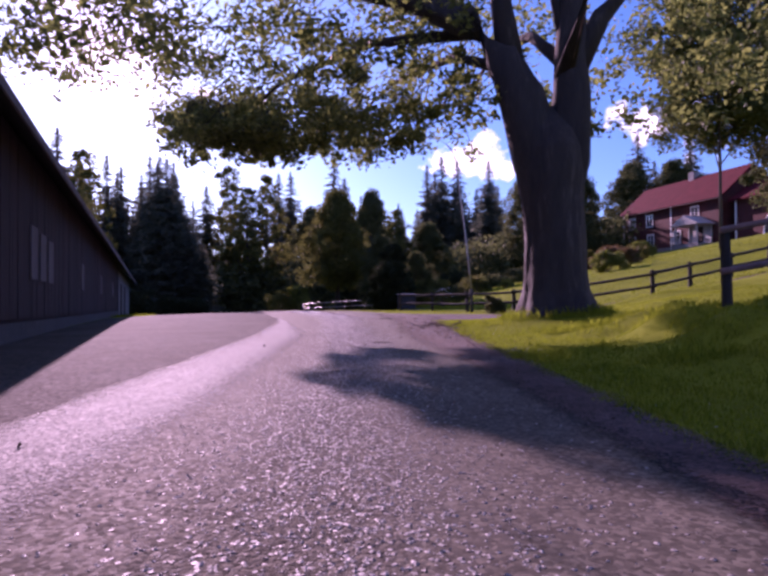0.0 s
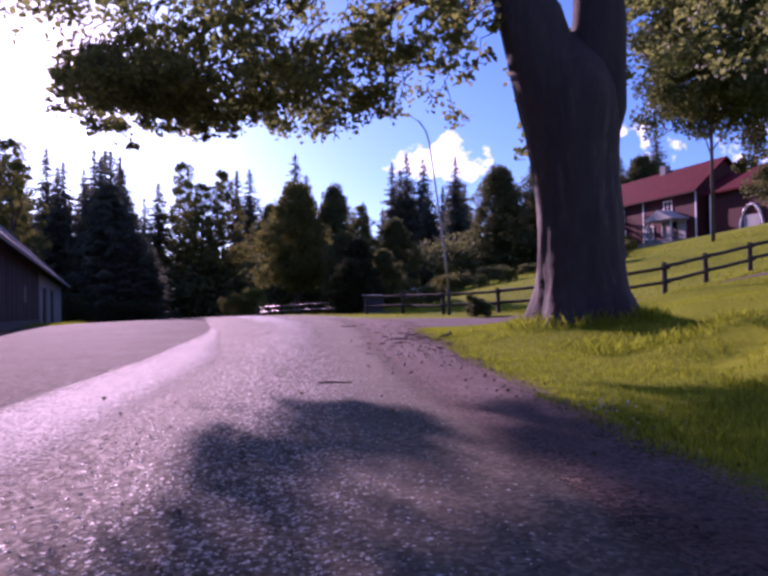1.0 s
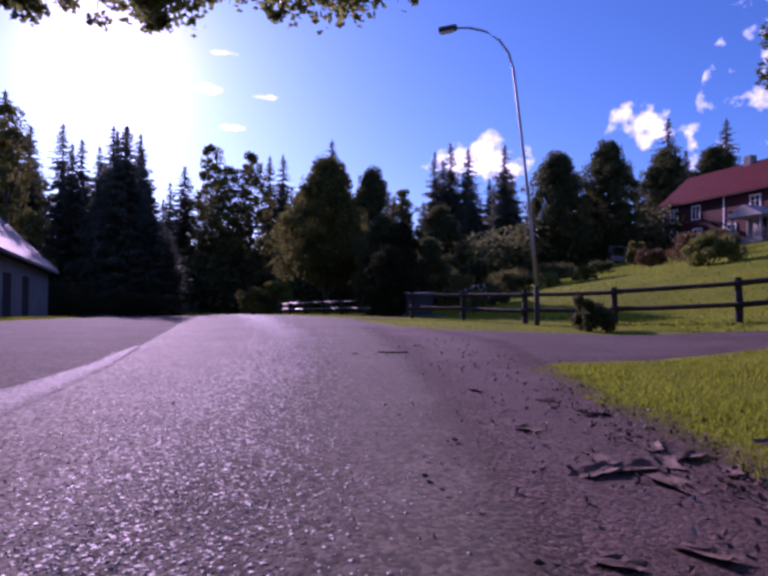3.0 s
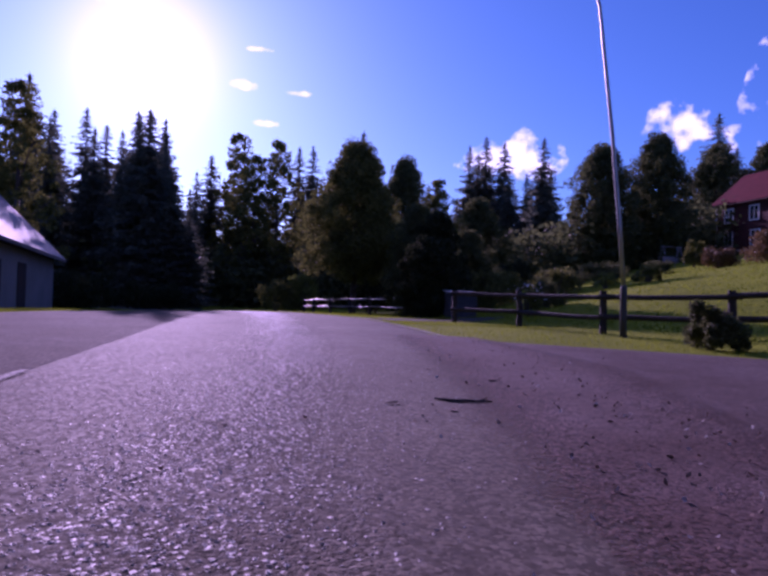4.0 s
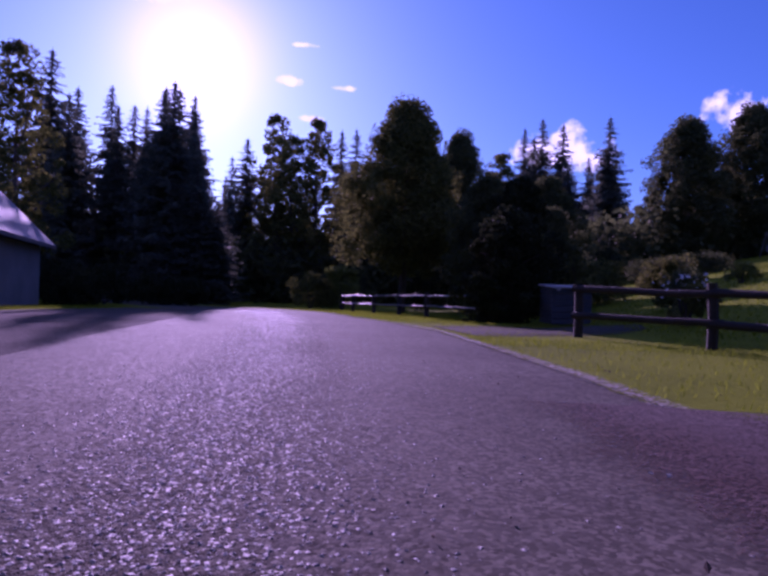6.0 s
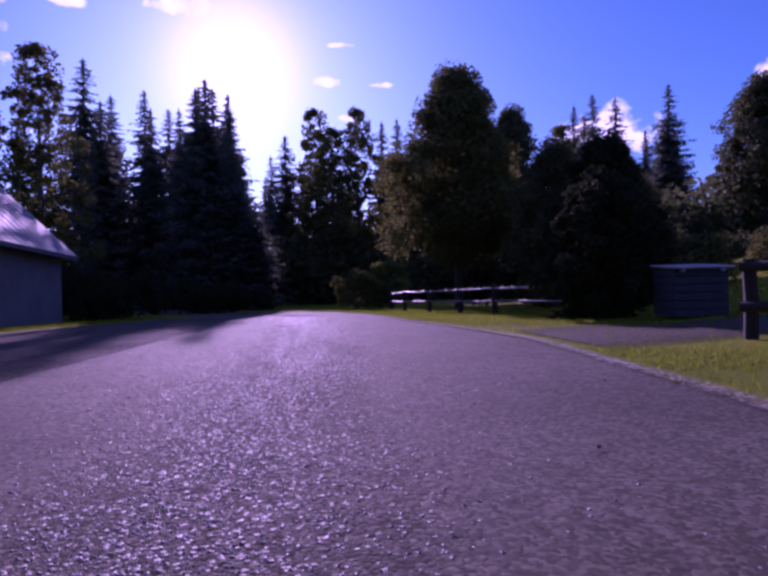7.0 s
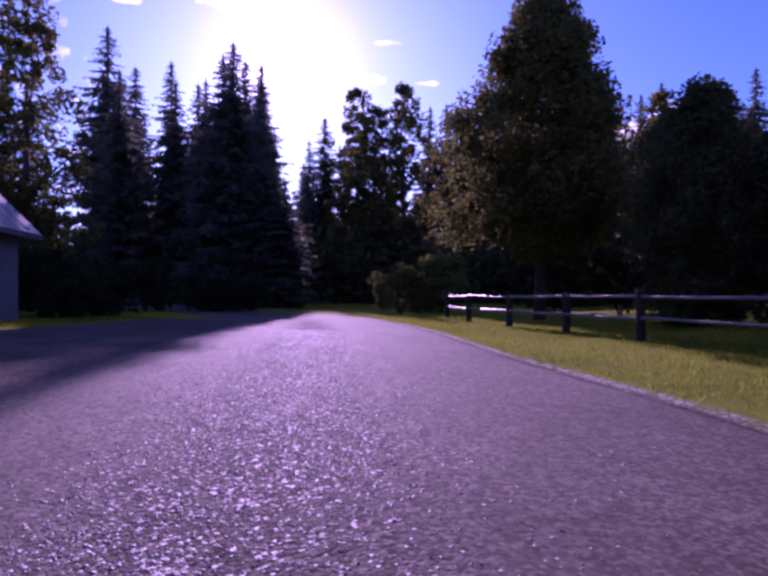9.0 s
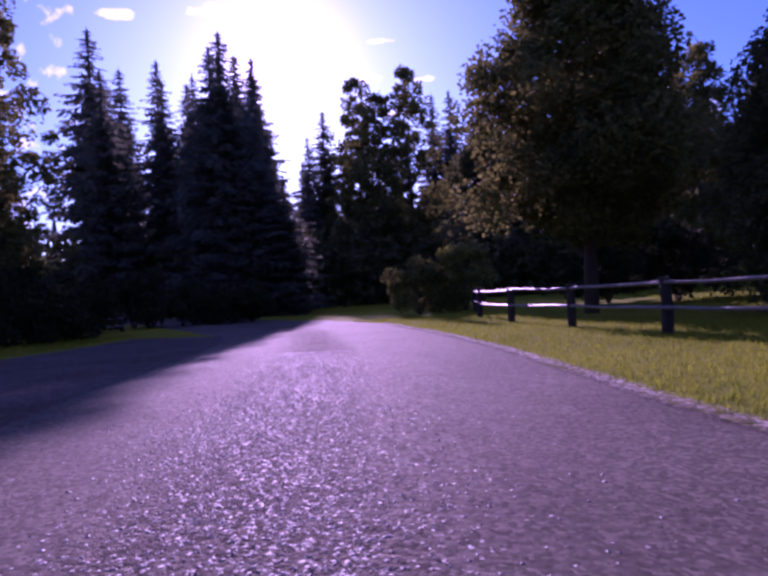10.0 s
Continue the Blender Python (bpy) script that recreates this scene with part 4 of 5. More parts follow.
tube(bm, [(0, 0, 0.9), (-0.12, 0, 2.2), (-0.29, 0, 3.8), (-0.5, 0.05, 5.6), (-0.6, 0.05, 6.4), (-0.72, 0.08, 6.85), (-0.95, 0.12, 7.2), (-1.3, 0.2, 7.46), (-1.7, 0.28, 7.58), (-2.0, 0.35, 7.6)], [0.046, 0.043, 0.039, 0.034, 0.032, 0.031, 0.03, 0.028, 0.026, 0.025], 10)
part("pole", bm, M_STEEL, lamp, smooth=True)
bm = bmesh.new()
tube(bm, [(0.02, 0, -0.2), (0, 0, 0.95), (0, 0, 1.0)], [0.066, 0.066, 0.05], 10)
part("base_sleeve", bm, M_GREYPAINT, lamp, "dark painted base sleeve", smooth=True)
bm = bmesh.new()
box(bm, (-0.36, -0.1, -0.06), (0.12, 0.1, 0.07), pose(-2.12, 0.36, 7.6, 0, -8, -8), 0.035)
part("lamp_head", bm, M_GREYPAINT, lamp, "grey lamp head with a flat lens")
bm = bmesh.new()
box(bm, (-0.32, -0.08, -0.085), (0.02, 0.08, -0.062), pose(-2.12, 0.36, 7.6, 0, -8, -8), 0.008)
part("lens", bm, M_WHITE, lamp)
bm = bmesh.new()
box(bm, (-0.03, -0.07, 0.35), (0.03, -0.06, 0.6))
part("hatch", bm, M_GREYPAINT, lamp)

# ---- house on the hill ----
HDIR = Vector((4.2, -17.0, 0)).normalized()
HA, HZ, HL, HD = Vector((32.3, 85.0, 0)), 6.4, 17.5, 7.5


def house_m(s, out, z):
    """s along the front from its far corner, out towards the garden, z above the foundation."""
    nrm = Vector((HDIR.y, -HDIR.x, 0))
    return tuple(HA + HDIR * s + nrm * out + Vector((0, 0, HZ + z)))


def block(name, s, o, z, mat, parent, label=""):
    verts = [house_m(a, b, c) for a in s for b in o for c in z]
    faces = [(0, 1, 3, 2), (4, 6, 7, 5), (0, 4, 5, 1), (2, 3, 7, 6), (0, 2, 6, 4), (1, 5, 7, 3)]
    return soup(name, verts, faces, mat, parent, label)


house = thing("house", Matrix(), "two-storey red wooden house with white trim and a red tiled roof", "house")
block("wall", (0, HL), (-HD, 0), (-0.6, 5.2), M_REDWOOD, house)
block("foundation", (-0.05, HL + 0.05), (-HD - 0.05, 0.05), (-0.9, 0.15), M_STONE, house)
for a, b in ((0.55, -HD / 2), (-HD - 0.55, -HD / 2)):
    v = [house_m(s, o, z) for s in (-0.5, HL + 0.5) for o, z in ((a, 4.85), (b, 8.6), (b, 8.8), (a, 5.05))]
    soup("roof", v, [(0, 1, 2, 3), (7, 6, 5, 4), (0, 4, 5, 1), (1, 5, 6, 2), (2, 6, 7, 3), (3, 7, 4, 0)], M_ROOFRED, house)
for s in (0, HL):
    v = [house_m(s, o, z) for o, z in ((0, 5.2), (-HD, 5.2), (-HD / 2, 8.6))] + [house_m(s + (0.1 if s == 0 else -0.1), o, z) for o, z in ((0, 5.2), (-HD, 5.2), (-HD / 2, 8.6))]
    soup("gable", v, [(0, 1, 2), (5, 4, 3), (0, 3, 4, 1), (1, 4, 5, 2), (2, 5, 3, 0)], M_REDWOOD, house)
for s in (-0.04, HL - 0.14, 9.3):
    block("corner_board", (s, s + 0.18), (0.0, 0.05), (-0.2, 5.0), M_WHITE, house)
block("gutter", (-0.5, HL + 0.5), (0.5, 0.58), (4.86, 4.95), M_BARNDARK, house)
block("chimney", (8.4, 9.3), (-HD / 2 - 0.4, -HD / 2 + 0.4), (8.2, 9.5), M_STONE, house)


def window_of(s, z, w, h, parent):
    win = block("window", (s - w / 2, s + w / 2), (0.003, 0.03), (z, z + h), M_GLASSDARK, parent)
    for a, b, c, d in ((s - w / 2 - 0.12, s - w / 2 + 0.02, z - 0.12, z + h + 0.12), (s + w / 2 - 0.02, s + w / 2 + 0.12, z - 0.12, z + h + 0.12), (s - w / 2, s + w / 2, z - 0.12, z + 0.02), (s - w / 2, s + w / 2, z + h - 0.02, z + h + 0.12), (s - 0.04, s + 0.04, z, z + h), (s - w / 2, s + w / 2, z + h * 0.62, z + h * 0.62 + 0.05)):
        block("frame", (a, b), (0.004, 0.07), (c, d), M_WHITE, win)
    return win


for s, z in ((1.9, 3.1), (5.4, 3.1), (13.4, 3.1), (1.9, 0.6), (5.6, 0.6), (10.4, 0.6)):
    window_of(s, z, 1.1, 1.35, house)
# porch with a gabled roof
block("porch_floor", (12.4, 16.4), (0.06, 2.2), (-0.4, 0.1), M_STONE, house)
for s in (12.6, 16.0):
    for o in (0.1, 1.95):
        block("porch_post", (s, s + 0.18), (o, o + 0.18), (0.1, 2.3), M_PALEWOOD, house)
block("porch_wall", (12.7, 16.1), (0.12, 0.18), (0.1, 2.2), M_PALEWOOD, house)
block("porch_door", (13.9, 14.9), (0.185, 0.24), (0.12, 2.05), M_BARNDARK, house, "dark front door")
v = [house_m(s, o, z) for o in (0.06, 2.4) for s, z in ((12.1, 2.2), (14.4, 3.3), (16.7, 2.2))]
soup("porch_roof", v, [(0, 1, 2), (5, 4, 3), (0, 3, 4, 1), (1, 4, 5, 2), (2, 5, 3, 0)], M_PALEWOOD, house)
for s in (12.8, 15.4):
    block("porch_rail", (s, s + 0.7), (1.98, 2.04), (0.75, 0.85), M_PALEWOOD, house)
    for k in range(5):
        block("baluster", (s + 0.05 + k * 0.14, s + 0.09 + k * 0.14), (1.99, 2.03), (0.1, 0.75), M_PALEWOOD, house)

# a second red building nearer along the same line
wing = thing("outbuilding", Matrix(), "dark red wooden outbuilding with an arched white entrance", "building")
block("wall", (HL + 1.2, HL + 15), (-7.5, -0.6), (-1.4, 4.6), M_REDWOOD, wing)
for a, b in ((0.0, -4.0), (-8.1, -4.0)):
    v = [house_m(s, o, z) for s in (HL + 0.8, HL + 15.4) for o, z in ((a, 4.3), (b, 6.9), (b, 7.1), (a, 4.5))]
    soup("roof", v, [(0, 1, 2, 3), (7, 6, 5, 4), (0, 4, 5, 1), (1, 5, 6, 2), (2, 6, 7, 3), (3, 7, 4, 0)], M_ROOFRED, wing)
bm = bmesh.new()
tube(bm, [house_m(HL + 6.3 + 1.3 * math.cos(q), -0.5, 0.3 + 2.4 * math.sin(q)) for q in [math.pi * k / 12 for k in range(13)]], [0.12] * 13, 8)
part("arch", bm, M_WHITE, wing)
block("door", (HL + 5.4, HL + 7.2), (-0.59, -0.53), (-0.6, 1.7), M_PALEWOOD, wing)
block("corner_board", (HL + 1.2, HL + 1.4), (-0.6, -0.54), (-1.0, 4.4), M_WHITE, wing)

# ---- garden ----
def shrub(seed, x, y, tall, wide, mat, label, leaves=2600, size=0.06, name="shrub"):
    rng = random.Random(seed)
    t = thing(name, Matrix(), label, "shrub", "garden shrubs")
    for k in range(5):
        a = math.tau * k / 5
        bm = bmesh.new()
        tube(bm, [(0, 0, -0.1), (math.cos(a) * wide * 0.3, math.sin(a) * wide * 0.3, tall * 0.4), (math.cos(a) * wide * 0.5, math.sin(a) * wide * 0.5, tall * 0.75)], [0.03, 0.02, 0.008], 5)
        part("stem", bm, M_BARK2, t)
    pts, cs = [], []
    for k in range(26):
        a, q = math.tau * rng.random(), rng.random()
        rr = wide * math.sqrt(rng.random()) * (0.95 - 0.35 * q)
        cs.append((math.cos(a) * rr, math.sin(a) * rr, tall * (0.12 + 0.72 * q * (1 - 0.3 * (rr / wide) ** 2)), wide * rng.uniform(0.2, 0.34)))
    for k in range(leaves):
        cx, cy, cz, cr = rng.choice(cs)
        d = Vector((rng.gauss(0, 1), rng.gauss(0, 1), rng.gauss(0, 0.8))).normalized() * cr * rng.random() ** 0.35
        pts.append((cx + d.x, cy + d.y, max(cz + d.z, 0.02)))
    soup("foliage", *leaf_soup(rng, pts, size), mat, t)
    return put(t, x, y, seed)


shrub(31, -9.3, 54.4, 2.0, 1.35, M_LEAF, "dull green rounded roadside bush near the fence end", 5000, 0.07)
shrub(32, -7.9, 55.8, 2.7, 1.2, M_YELLOWLEAF, "taller yellowing bush behind the roadside fence", 4500, 0.07)
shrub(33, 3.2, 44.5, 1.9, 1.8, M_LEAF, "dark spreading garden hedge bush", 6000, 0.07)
shrub(34, 1.9, 46.2, 2.2, 1.3, M_BROWNLEAF, "brown-tipped bush beside the hedge", 4500, 0.07)
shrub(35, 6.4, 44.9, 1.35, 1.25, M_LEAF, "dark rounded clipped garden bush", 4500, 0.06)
shrub(36, 8.3, 43.8, 0.8, 0.6, M_YELLOWLEAF, "small light green bush on the lawn", 1600, 0.05)
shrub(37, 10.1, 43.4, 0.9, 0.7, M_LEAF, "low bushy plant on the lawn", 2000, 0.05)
shrub(38, 4.15, 24.3, 0.85, 0.5, M_DARKLEAF, "little dense juniper at the driveway's edge", 6500, 0.034)
shrub(39, 12.8, 36.2, 1.3, 1.15, M_YELLOWLEAF, "rounded yellow-green bush lit by the sun", 6000, 0.06)
shrub(40, 15.6, 40.5, 1.2, 0.9, M_BROWNLEAF, "tall russet garden shrub", 4000, 0.06)
shrub(41, 15.8, 44.0, 1.5, 1.3, M_BROWNLEAF, "reddish shrub in the flower bed", 4000, 0.07)
shrub(42, 18.5, 47.0, 1.2, 1.5, M_LEAF, "dark shrub in front of the house garden", 4500, 0.07)
shrub(43, 13.5, 62.0, 1.3, 2.0, M_DARKLEAF, "long low dark hedge bush", 5000, 0.08)
shrub(44, 10.5, 63.0, 1.3, 2.2, M_DARKLEAF, "long low dark hedge bush", 5000, 0.08)
shrub(45, 20.5, 50.0, 1.5, 1.1, M_YELLOWLEAF, "tall pale garden bush", 4500, 0.07)
for k, (x, y, tall) in enumerate(((0.6, 50.5, 2.6), (2.2, 52.0, 2.9), (3.8, 50.6, 2.3), (-1.2, 53.5, 2.8), (5.4, 52.6, 2.6), (-3.0, 56.0, 2.9))):
    shrub(70 + k, x, y, tall, 1.5, M_SHADELEAF, "dark dense undergrowth bush in the trees' shade", 3600, 0.09)
for k, (x, y, tall) in enumerate(((-19.6, 48.2, 2.0), (-20.4, 50.6, 2.4), (-21.8, 55.5, 2.8), (-19.6, 56.6, 2.2), (-22.0, 48.4, 2.6), (-23.4, 52.4, 3.0), (-17.9, 57.6, 1.9))):
    shrub(80 + k, x, y, tall, 1.6, M_SHADELEAF, "dark dense bush behind the grass verge", 3600, 0.09)
shrub(46, 4.3, 37.0, 1.1, 0.8, M_DARKLEAF, "dark bush behind the fence", 3500, 0.05)
shrub(49, 15.0, 47.2, 1.15, 0.95, M_BROWNLEAF, "small russet bush at the lawn's upper edge", 3000, 0.06)
shrub(50, 18.6, 58.5, 2.1, 0.8, M_LEAF, "upright greyish bush before the forest", 3200, 0.08)
shrub(51, 14.0, 52.5, 0.9, 0.9, M_DARKLEAF, "low dark bush at the lawn's upper edge", 2600, 0.06)
fl = shrub(47, 3.05, 33.5, 0.95, 0.4, M_LEAF, "small bush with white blossoms behind the fence", 1500, 0.04, "flowering_bush")
brng = random.Random(48)
soup("blossoms", *leaf_soup(brng, [(brng.gauss(0, 0.25), brng.gauss(0, 0.25), brng.uniform(0.5, 1.0)) for k in range(60)], 0.045), M_BLOSSOM, fl, "white blossoms")

# a grey storage box with a pale lid at the fence's end
store = thing("storage_box", pose(1.15, 35.6, height(1.15, 35.6), 0, 0, 12), "grey painted plank box with a pale lid", "storage box")
for k in range(6):
    bm = bmesh.new()
    box(bm, (-0.45, -0.4, 0.02 + k * 0.135), (0.45, 0.4, 0.145 + k * 0.135), None, 0.008)
    part("plank", bm, M_GREYPAINT, store)
bm = bmesh.new()
box(bm, (-0.5, -0.46, 0.835), (0.5, 0.46, 0.875), pose(0, 0, 0, 3, 0, 0), 0.012)
part("lid", bm, M_PALEWOOD, store, "pale lid")
for sx in (-0.33, 0.33):
    bm = bmesh.new()
    box(bm, (sx - 0.04, -0.47, 0.76), (sx + 0.04, -0.402, 0.83), None, 0.006)
    part("hinge", bm, M_STEEL, store)

# a weathered garden swing frame on the lawn
swing = thing("garden_swing", pose(21.4, 69.5, height(21.4, 69.5), 0, 0, 20), "weathered garden swing frame with a bench seat", "garden swing")
for x in (-0.9, 0.9):
    for y in (-0.6, 0.6):
        bm = bmesh.new()
        tube(bm, [(x, y, 0), (x, y * 0.1, 1.75)], [0.035, 0.03], 8)
        part("leg", bm, M_SILVERWOOD, swing)
bm = bmesh.new()
tube(bm, [(-1.1, 0, 1.77), (1.1, 0, 1.77)], [0.035, 0.035], 8)
part("crossbar", bm, M_SILVERWOOD, swing)
bm = bmesh.new()
box(bm, (-0.7, -0.25, 0.45), (0.7, 0.25, 0.5), None, 0.01)
part("seat", bm, M_SILVERWOOD, swing)
bm = bmesh.new()
box(bm, (-0.7, 0.22, 0.52), (0.7, 0.26, 0.95), None, 0.01)
part("backrest", bm, M_SILVERWOOD, swing)
for x in (-0.65, 0.65):
    bm = bmesh.new()
    tube(bm, [(x, 0, 0.48), (x, 0, 1.76)], [0.01, 0.01], 5)
    part("rope", bm, M_STEEL, swing)

# trees on the bank to the right of the oak
put(round_tree(random.Random(51), 17.0, 4.7, M_BANKLEAF, 52000, 0.12, 0.38, 200, stem=0.36, label="tall slender tree with airy dull green leaves on the bank"), 19.2, 36.0)
put(round_tree(random.Random(52), 13.0, 3.6, M_DARKLEAF, 26000, 0.12, 0.08, 110, label="dark dense tree on the bank"), 24.6, 36.5)

# ---- litter, grass and grit ----
twig = thing("fallen_twig", pose(-0.02, 18.6, height(0, 18.67) + 0.016, 0, 0, 4), "dark forked fallen twig lying on the gravel", "twig")
bm = bmesh.new()
tube(bm, [(-0.17, 0.05, 0.01), (-0.12, 0.0, 0.012), (-0.05, -0.03, 0.012), (0.02, -0.02, 0.013), (0.08, -0.035, 0.012), (0.14, 0.0, 0.01), (0.19, -0.01, 0.008)], [0.006, 0.009, 0.011, 0.01, 0.009, 0.007, 0.005], 8, 0.12)
part("stem", bm, M_BARK2, twig)
bm = bmesh.new()
tube(bm, [(0.1, -0.02, 0.012), (0.15, 0.04, 0.016), (0.18, 0.08, 0.02)], [0.006, 0.005, 0.003], 6)
part("fork", bm, M_BARK2, twig)
# a thin dark tube for the narrow dark line on the asphalt
dark_line = thing("fallen_twig", pose(-0.06, 8.75, height(-0.06, 8.75) + 0.018, 0, 0, -8), "thin straight dark strip lying on the asphalt", "twig")
bm = bmesh.new()
tube(bm, [(-0.13, 0.0, 0.006), (-0.03, 0.008, 0.009), (0.06, 0.0, 0.007), (0.13, 0.006, 0.006)], [0.004, 0.006, 0.005, 0.003], 6, 0.08)
part("stem", bm, M_BARK2, dark_line)
branch = thing("fallen_branch", pose(1.48, 13.35, height(1.48, 13.35) + 0.03, 0, -6, 12), "short dark forked dead branch lying on the grass", "branch")
bm = bmesh.new()
tube(bm, [(-0.13, -0.02, 0.0), (-0.07, 0.02, 0.01), (0.0, 0.0, 0.015), (0.08, 0.015, 0.03), (0.13, 0.0, 0.045)], [0.009, 0.014, 0.018, 0.02, 0.012], 8, 0.15)
part("stem", bm, M_BARK2, branch)
bm = bmesh.new()
tube(bm, [(0.07, 0.015, 0.03), (0.1, 0.03, 0.06), (0.12, 0.02, 0.08)], [0.012, 0.011, 0.006], 6)
part("fork", bm, M_BARK2, branch)
grng = random.Random(60)
lrng = random.Random(61)


def bark_piece(x, y, size, turn):
    """A curled flake of bark."""
    p = thing("bark_piece", pose(x, y, height(x, y) + 0.01, grng.uniform(-5, 5), grng.uniform(-5, 5), turn), "curled dark flake of bark lying on the gravel", "bark piece", "bark pieces")
    verts, faces = [], []
    for j in range(5):
        for i in range(5):
            u, v = i / 4 - 0.5, j / 4 - 0.5
            r = 1 + grng.uniform(-0.25, 0.25)
            verts.append((u * size * 2 * r, v * size * r, 0.012 + size * 0.4 * (abs(v) * 1.2) ** 2 + size * 0.1 * u * u + grng.uniform(0, 0.006)))
    for j in range(4):
        for i in range(4):
            k = j * 5 + i
            faces.append((k, k + 1, k + 6, k + 5))
    m = soup("flake", verts, faces, M_LITTER, p)
    return p


for x, y, size in [(0.92, 13.35, 0.1), (0.78, 13.7, 0.08), (1.08, 13.9, 0.09), (0.62, 14.3, 0.07), (1.2, 13.5, 0.08), (1.62, 13.9, 0.08), (0.6, 12.2, 0.06), (0.42, 11.6, 0.05), (0.28, 12.0, 0.05), (0.45, 18.95, 0.04), (-0.46, 18.4, 0.04), (-0.1, 18.25, 0.035), (0.3, 19.6, 0.04), (-0.2, 20.2, 0.035), (0.95, 15.2, 0.07), (0.55, 15.6, 0.06), (1.02, 13.62, 0.09), (0.86, 13.55, 0.1), (1.16, 13.72, 0.09), (0.7, 13.5, 0.09), (1.3, 12.9, 0.08), (1.36, 12.2, 0.07), (0.75, 12.75, 0.07), (0.5, 12.7, 0.06), (1.18, 11.7, 0.06), (2.1, 13.9, 0.1), (1.1, 14.7, 0.08), (0.25, 11.2, 0.05), (0.9, 11.4, 0.04)]:
    bark_piece(x, y, size, grng.uniform(0, 360))

pts = []
for k in range(620):
    x, y = grng.gauss(0.95, 0.4), grng.triangular(7, 24, 13)
    pts.append((x, y, height(x, y) + 0.032))
for k in range(110):
    x, y = grng.uniform(-1.6, 1.2), grng.uniform(2, 30)
    pts.append((x, y, height(x, y) + 0.032))
for k in range(520):
    # brown crumbs and dead leaves gathered along the edge of the grass
    y = lrng.triangular(5.0, 16.4, 13.6)
    x = lerp_at([(b, a) for a, b in ROAD_R], y) + 0.05 + 0.22 * noise.noise((y * 1.7, 0.4, 8.0)) + lrng.gauss(-0.06, 0.17)
    pts.append((x, y, height(x, y) + lrng.uniform(0.026, 0.045)))
for k in range(5):
    # little heaps of leaves and bark
    hx, hy = lrng.uniform(0.75, 1.4), lrng.uniform(12.6, 14.4)
    for _ in range(14):
        x, y = lrng.gauss(hx, 0.09), lrng.gauss(hy, 0.07)
        pts.append((x, y, height(x, y) + 0.03 + 0.05 * lrng.random() ** 2))
verts, faces = leaf_soup(grng, pts, 0.014)
chips = [(grng.gauss(0.95, 0.4), grng.triangular(8, 20, 12)) for k in range(260)] + [(grng.gauss(0.2, 0.7), grng.uniform(16, 24)) for k in range(90)] + [(grng.gauss(1.5, 0.1), grng.gauss(7.4, 0.12)) for k in range(34)]
tagged(soup("bark_chips", *leaf_soup(grng, [(x, y, height(x, y) + 0.032) for x, y in chips], 0.013), M_PALEWOOD), "pale splinters and chips on the gravel", "wood chips", kind="stuff")
tagged(soup("leaf_litter", verts, faces, M_LITTER), "scattered dead leaves and bark crumbs on the gravel", "leaf litter", kind="stuff")


def road_side(x, y):
    """Metres to the right of the road's right edge."""
    best = None
    for (ax, ay), (bx, by) in zip(ROAD_R, ROAD_R[1:]):
        if min(ay, by) <= y <= max(ay, by):
            best = ax + (bx - ax) * (y - ay) / (by - ay)
    return x - best


def in_drive(x, y):
    lo = lerp_at([(0.6, 16.6), (1.8, 17.6), (3, 18.0), (5, 18.2), (7, 18.3), (9.5, 18.6), (14, 19.4)], x)
    hi = lerp_at([(-0.9, 26.4), (1, 24.6), (3.2, 23.7), (5.2, 22.6), (7.2, 21.0), (9.5, 19.9), (14, 20.2)], x)
    return lo < y < hi


verts, faces = [], []


def blade(x, y, tall):
    a = grng.uniform(0, math.tau)
    lean = grng.uniform(0.1, 0.7) * tall
    w = grng.uniform(0.003, 0.006)
    z = height(x, y) - 0.005
    dx, dy = math.cos(a), math.sin(a)
    k = len(verts)
    verts.extend([(x - dy * w, y + dx * w, z), (x + dy * w, y - dx * w, z), (x + dx * lean * 0.4 + dy * w * 0.7, y + dy * lean * 0.4 - dx * w * 0.7, z + tall * 0.6), (x + dx * lean, y + dy * lean, z + tall)])
    faces.extend([(k, k + 1, k + 2), (k, k + 2, k + 3)])


for k in range(120000):
    x = 1.25 + 7.5 * grng.random() ** 1.5
    y = grng.uniform(0.5, 18.2)
    if road_side(x, y) < 0.14 * grng.random() + 0.2 * noise.noise((y * 1.7, 0.4, 8.0)) - 0.05 or in_drive(x, y) or (x - OX) ** 2 + (y - OY) ** 2 < 0.4:
        continue
    tuft = 0.5 + noise.noise((x * 1.3, y * 1.3, 9.0))
    near = math.hypot(x - OX, y - OY)
    blade(x, y, grng.uniform(0.018, 0.042) + (0.035 * tuft * grng.random() if tuft > 0.6 else 0) + (0.16 * grng.random() ** 2 if near < 1.25 else 0))
for k in range(30000):
    # rank unmown tufts on the bank
    x, y = grng.uniform(2.6, 9.0), grng.uniform(2.0, 11.5)
    rank = noise.noise((x * 1.1, y * 1.1, 5.0))
    if rank > 0.02:
        blade(x, y, grng.uniform(0.05, 0.1) + 0.22 * rank * grng.random())
for k in range(34000):
    y = grng.uniform(23, 54)
    x = lerp_at(HILL_FOOT, y) + grng.uniform(-6, 4.5)
    if road_side(x, y) < 0.05 or in_drive(x, y) or (30.6 < y < 34.6 and x < 2 and grng.random() < 0.85):
        continue
    blade(x, y, grng.uniform(0.03, 0.07))
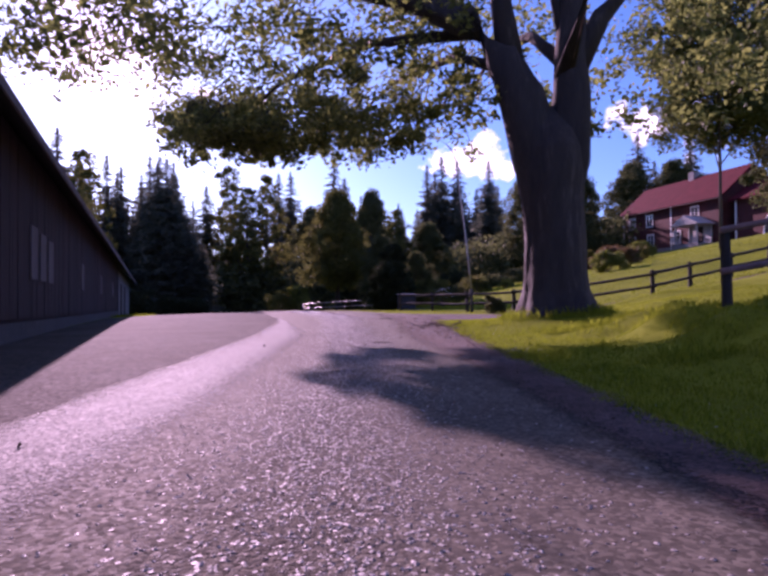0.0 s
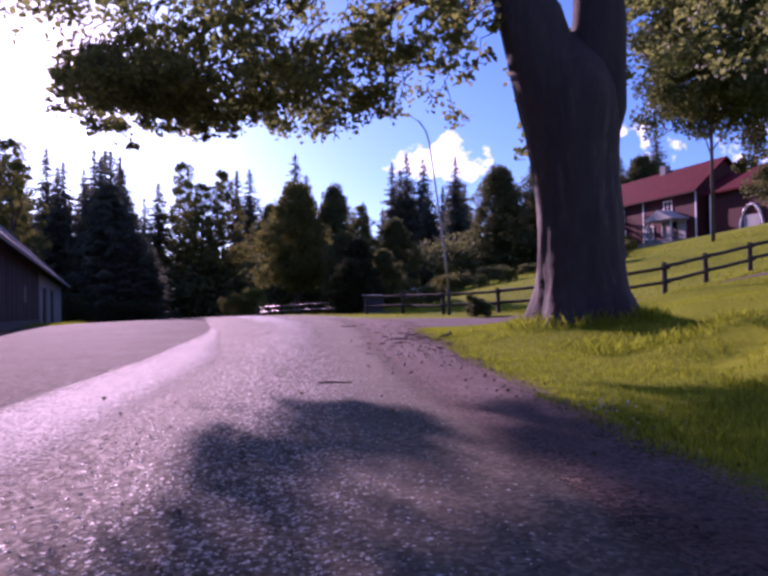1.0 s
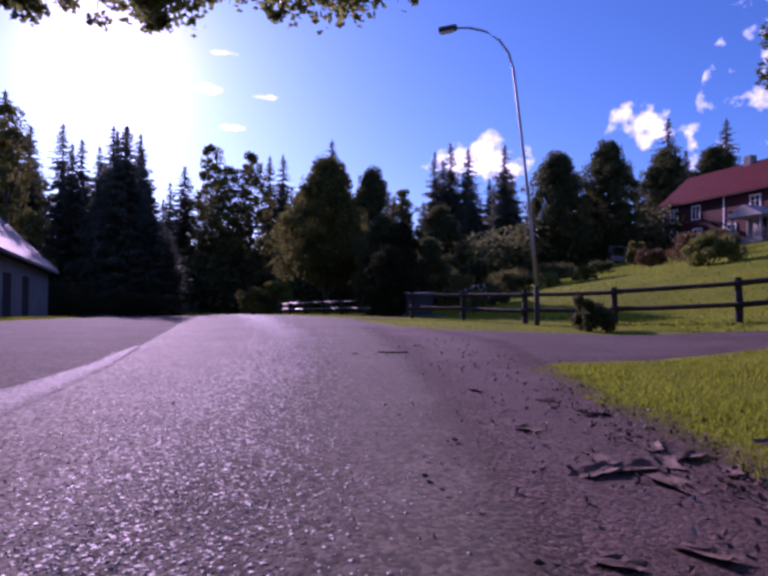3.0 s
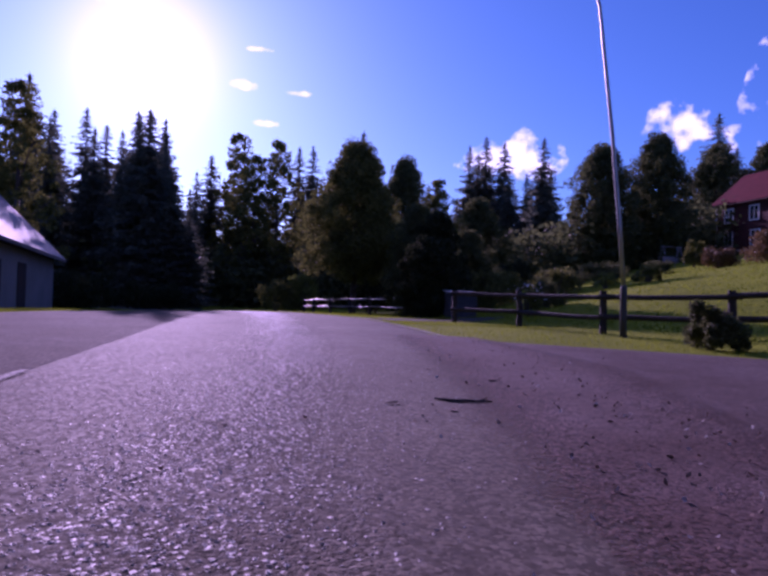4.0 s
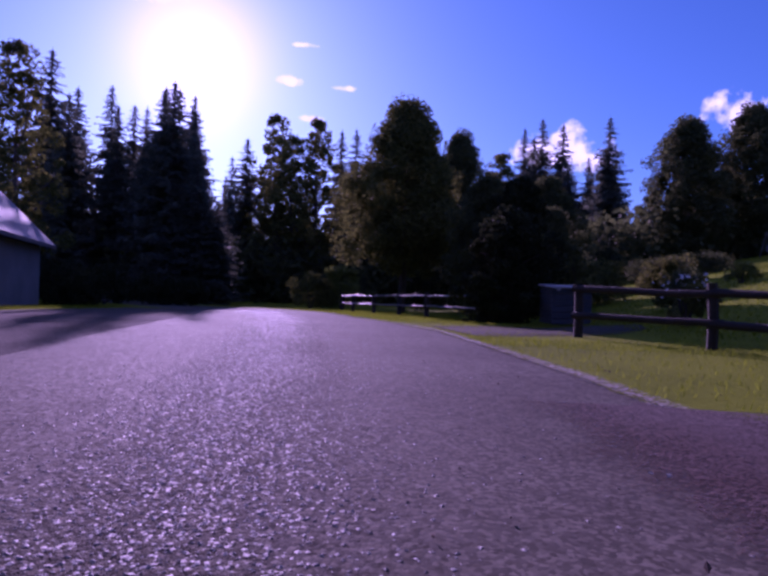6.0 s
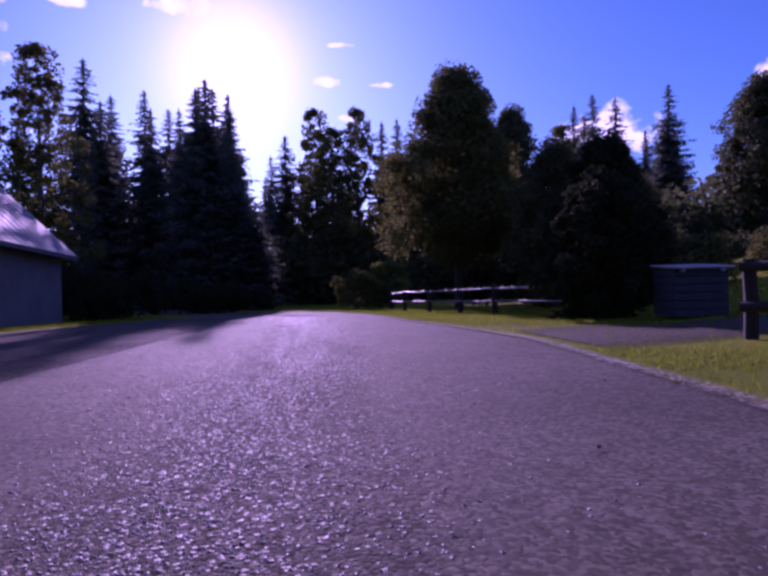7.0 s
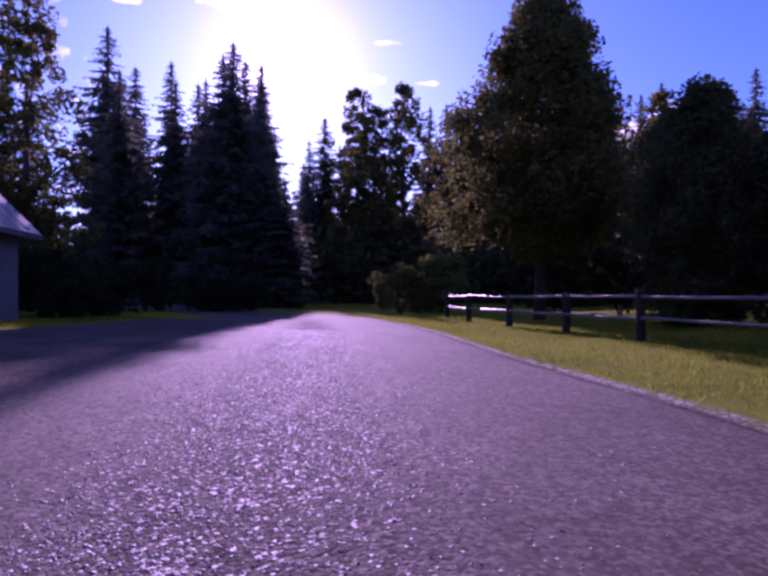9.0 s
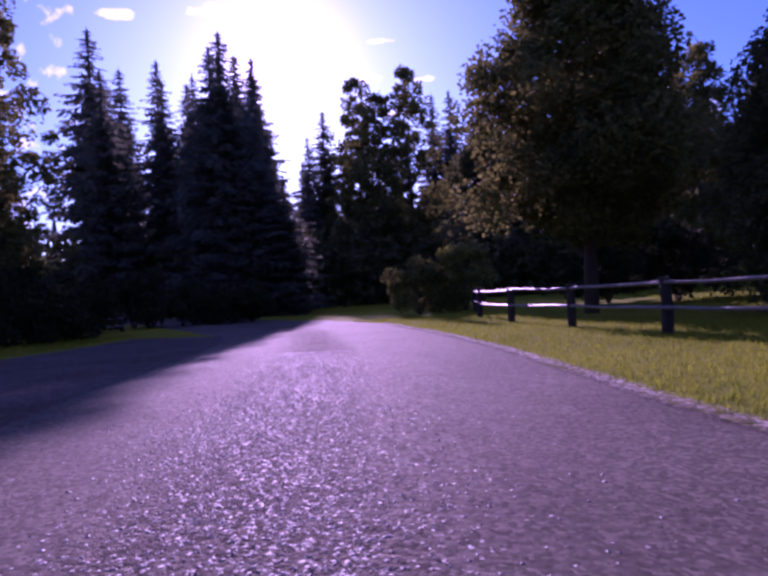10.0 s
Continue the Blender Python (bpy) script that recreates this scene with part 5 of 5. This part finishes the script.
for k in range(42000):
    y = grng.uniform(29, 52)
    x = lerp_at([(b_, a_) for a_, b_ in ROAD_R], y) + 4.0 * grng.random() ** 1.4
    if 30.6 < y < 34.6 and x < 2 and grng.random() < 0.85:
        continue
    blade(x, y, grng.uniform(0.02, 0.05))
for k in range(7000):
    q = grng.random()
    y = 27.5 + 22 * q
    edge_x = lerp_at([(27.5, -10.6), (33, -12.2), (39.5, -14.6), (44.5, -15.9), (50, -17.2)], y)
    blade(edge_x - 2.4 * grng.random(), y, grng.uniform(0.05, 0.14))
for k in range(30000):
    y = grng.uniform(20.5, 64)
    x = lerp_at(HILL_FOOT, y) + 24 * grng.random() ** 1.3 + 1.0
    if in_drive(x, y):
        continue
    tall = grng.uniform(0.035, 0.08)
    a = grng.uniform(0, math.tau)
    z = height(x, y) - 0.01
    dx, dy, w = math.cos(a), math.sin(a), grng.uniform(0.02, 0.04)
    n = len(verts)
    verts.extend([(x - dy * w, y + dx * w, z), (x + dy * w, y - dx * w, z), (x + dx * 0.05, y + dy * 0.05, z + tall)])
    faces.append((n, n + 1, n + 2))
tagged(soup("grass", verts, faces, M_BLADE), "sunlit short yellow-green grass", "grass", kind="stuff")

# grit crowds the wheel lane; its bright colour also carries the sun's glitter
verts, faces = [], []
for k in range(90000):
    y = 0.6 + 40 * grng.random()
    mid = lerp_at([(0, -0.1), (3, -0.25), (9.7, -0.5), (18.2, -1.3), (23, -2.05), (32.6, -4.6), (41, -7.9)], y)
    x = mid + (grng.gauss(0, 0.33) if k % 14 else grng.gauss(0.2, 0.8)) + 0.15 * noise.noise((0.3, y * 0.6, 4.0))
    r = grng.uniform(0.0035, 0.0095)
    z = height(x, y) + 0.018
    n = len(verts)
    verts += [(x + r * grng.uniform(0.7, 1.4), y, z + r * 0.1), (x, y + r * grng.uniform(0.7, 1.4), z + r * 0.1), (x - r * grng.uniform(0.7, 1.4), y, z + r * 0.1), (x, y - r * grng.uniform(0.7, 1.4), z + r * 0.1), (x + grng.uniform(-r, r) * 0.4, y, z + r * grng.uniform(0.22, 0.6))]
    faces += [(n, n + 1, n + 4), (n + 1, n + 2, n + 4), (n + 2, n + 3, n + 4), (n + 3, n, n + 4)]
tagged(soup("road_grit", verts, faces, M_GRIT), "loose grey stone grit on the asphalt", "grit", kind="stuff")
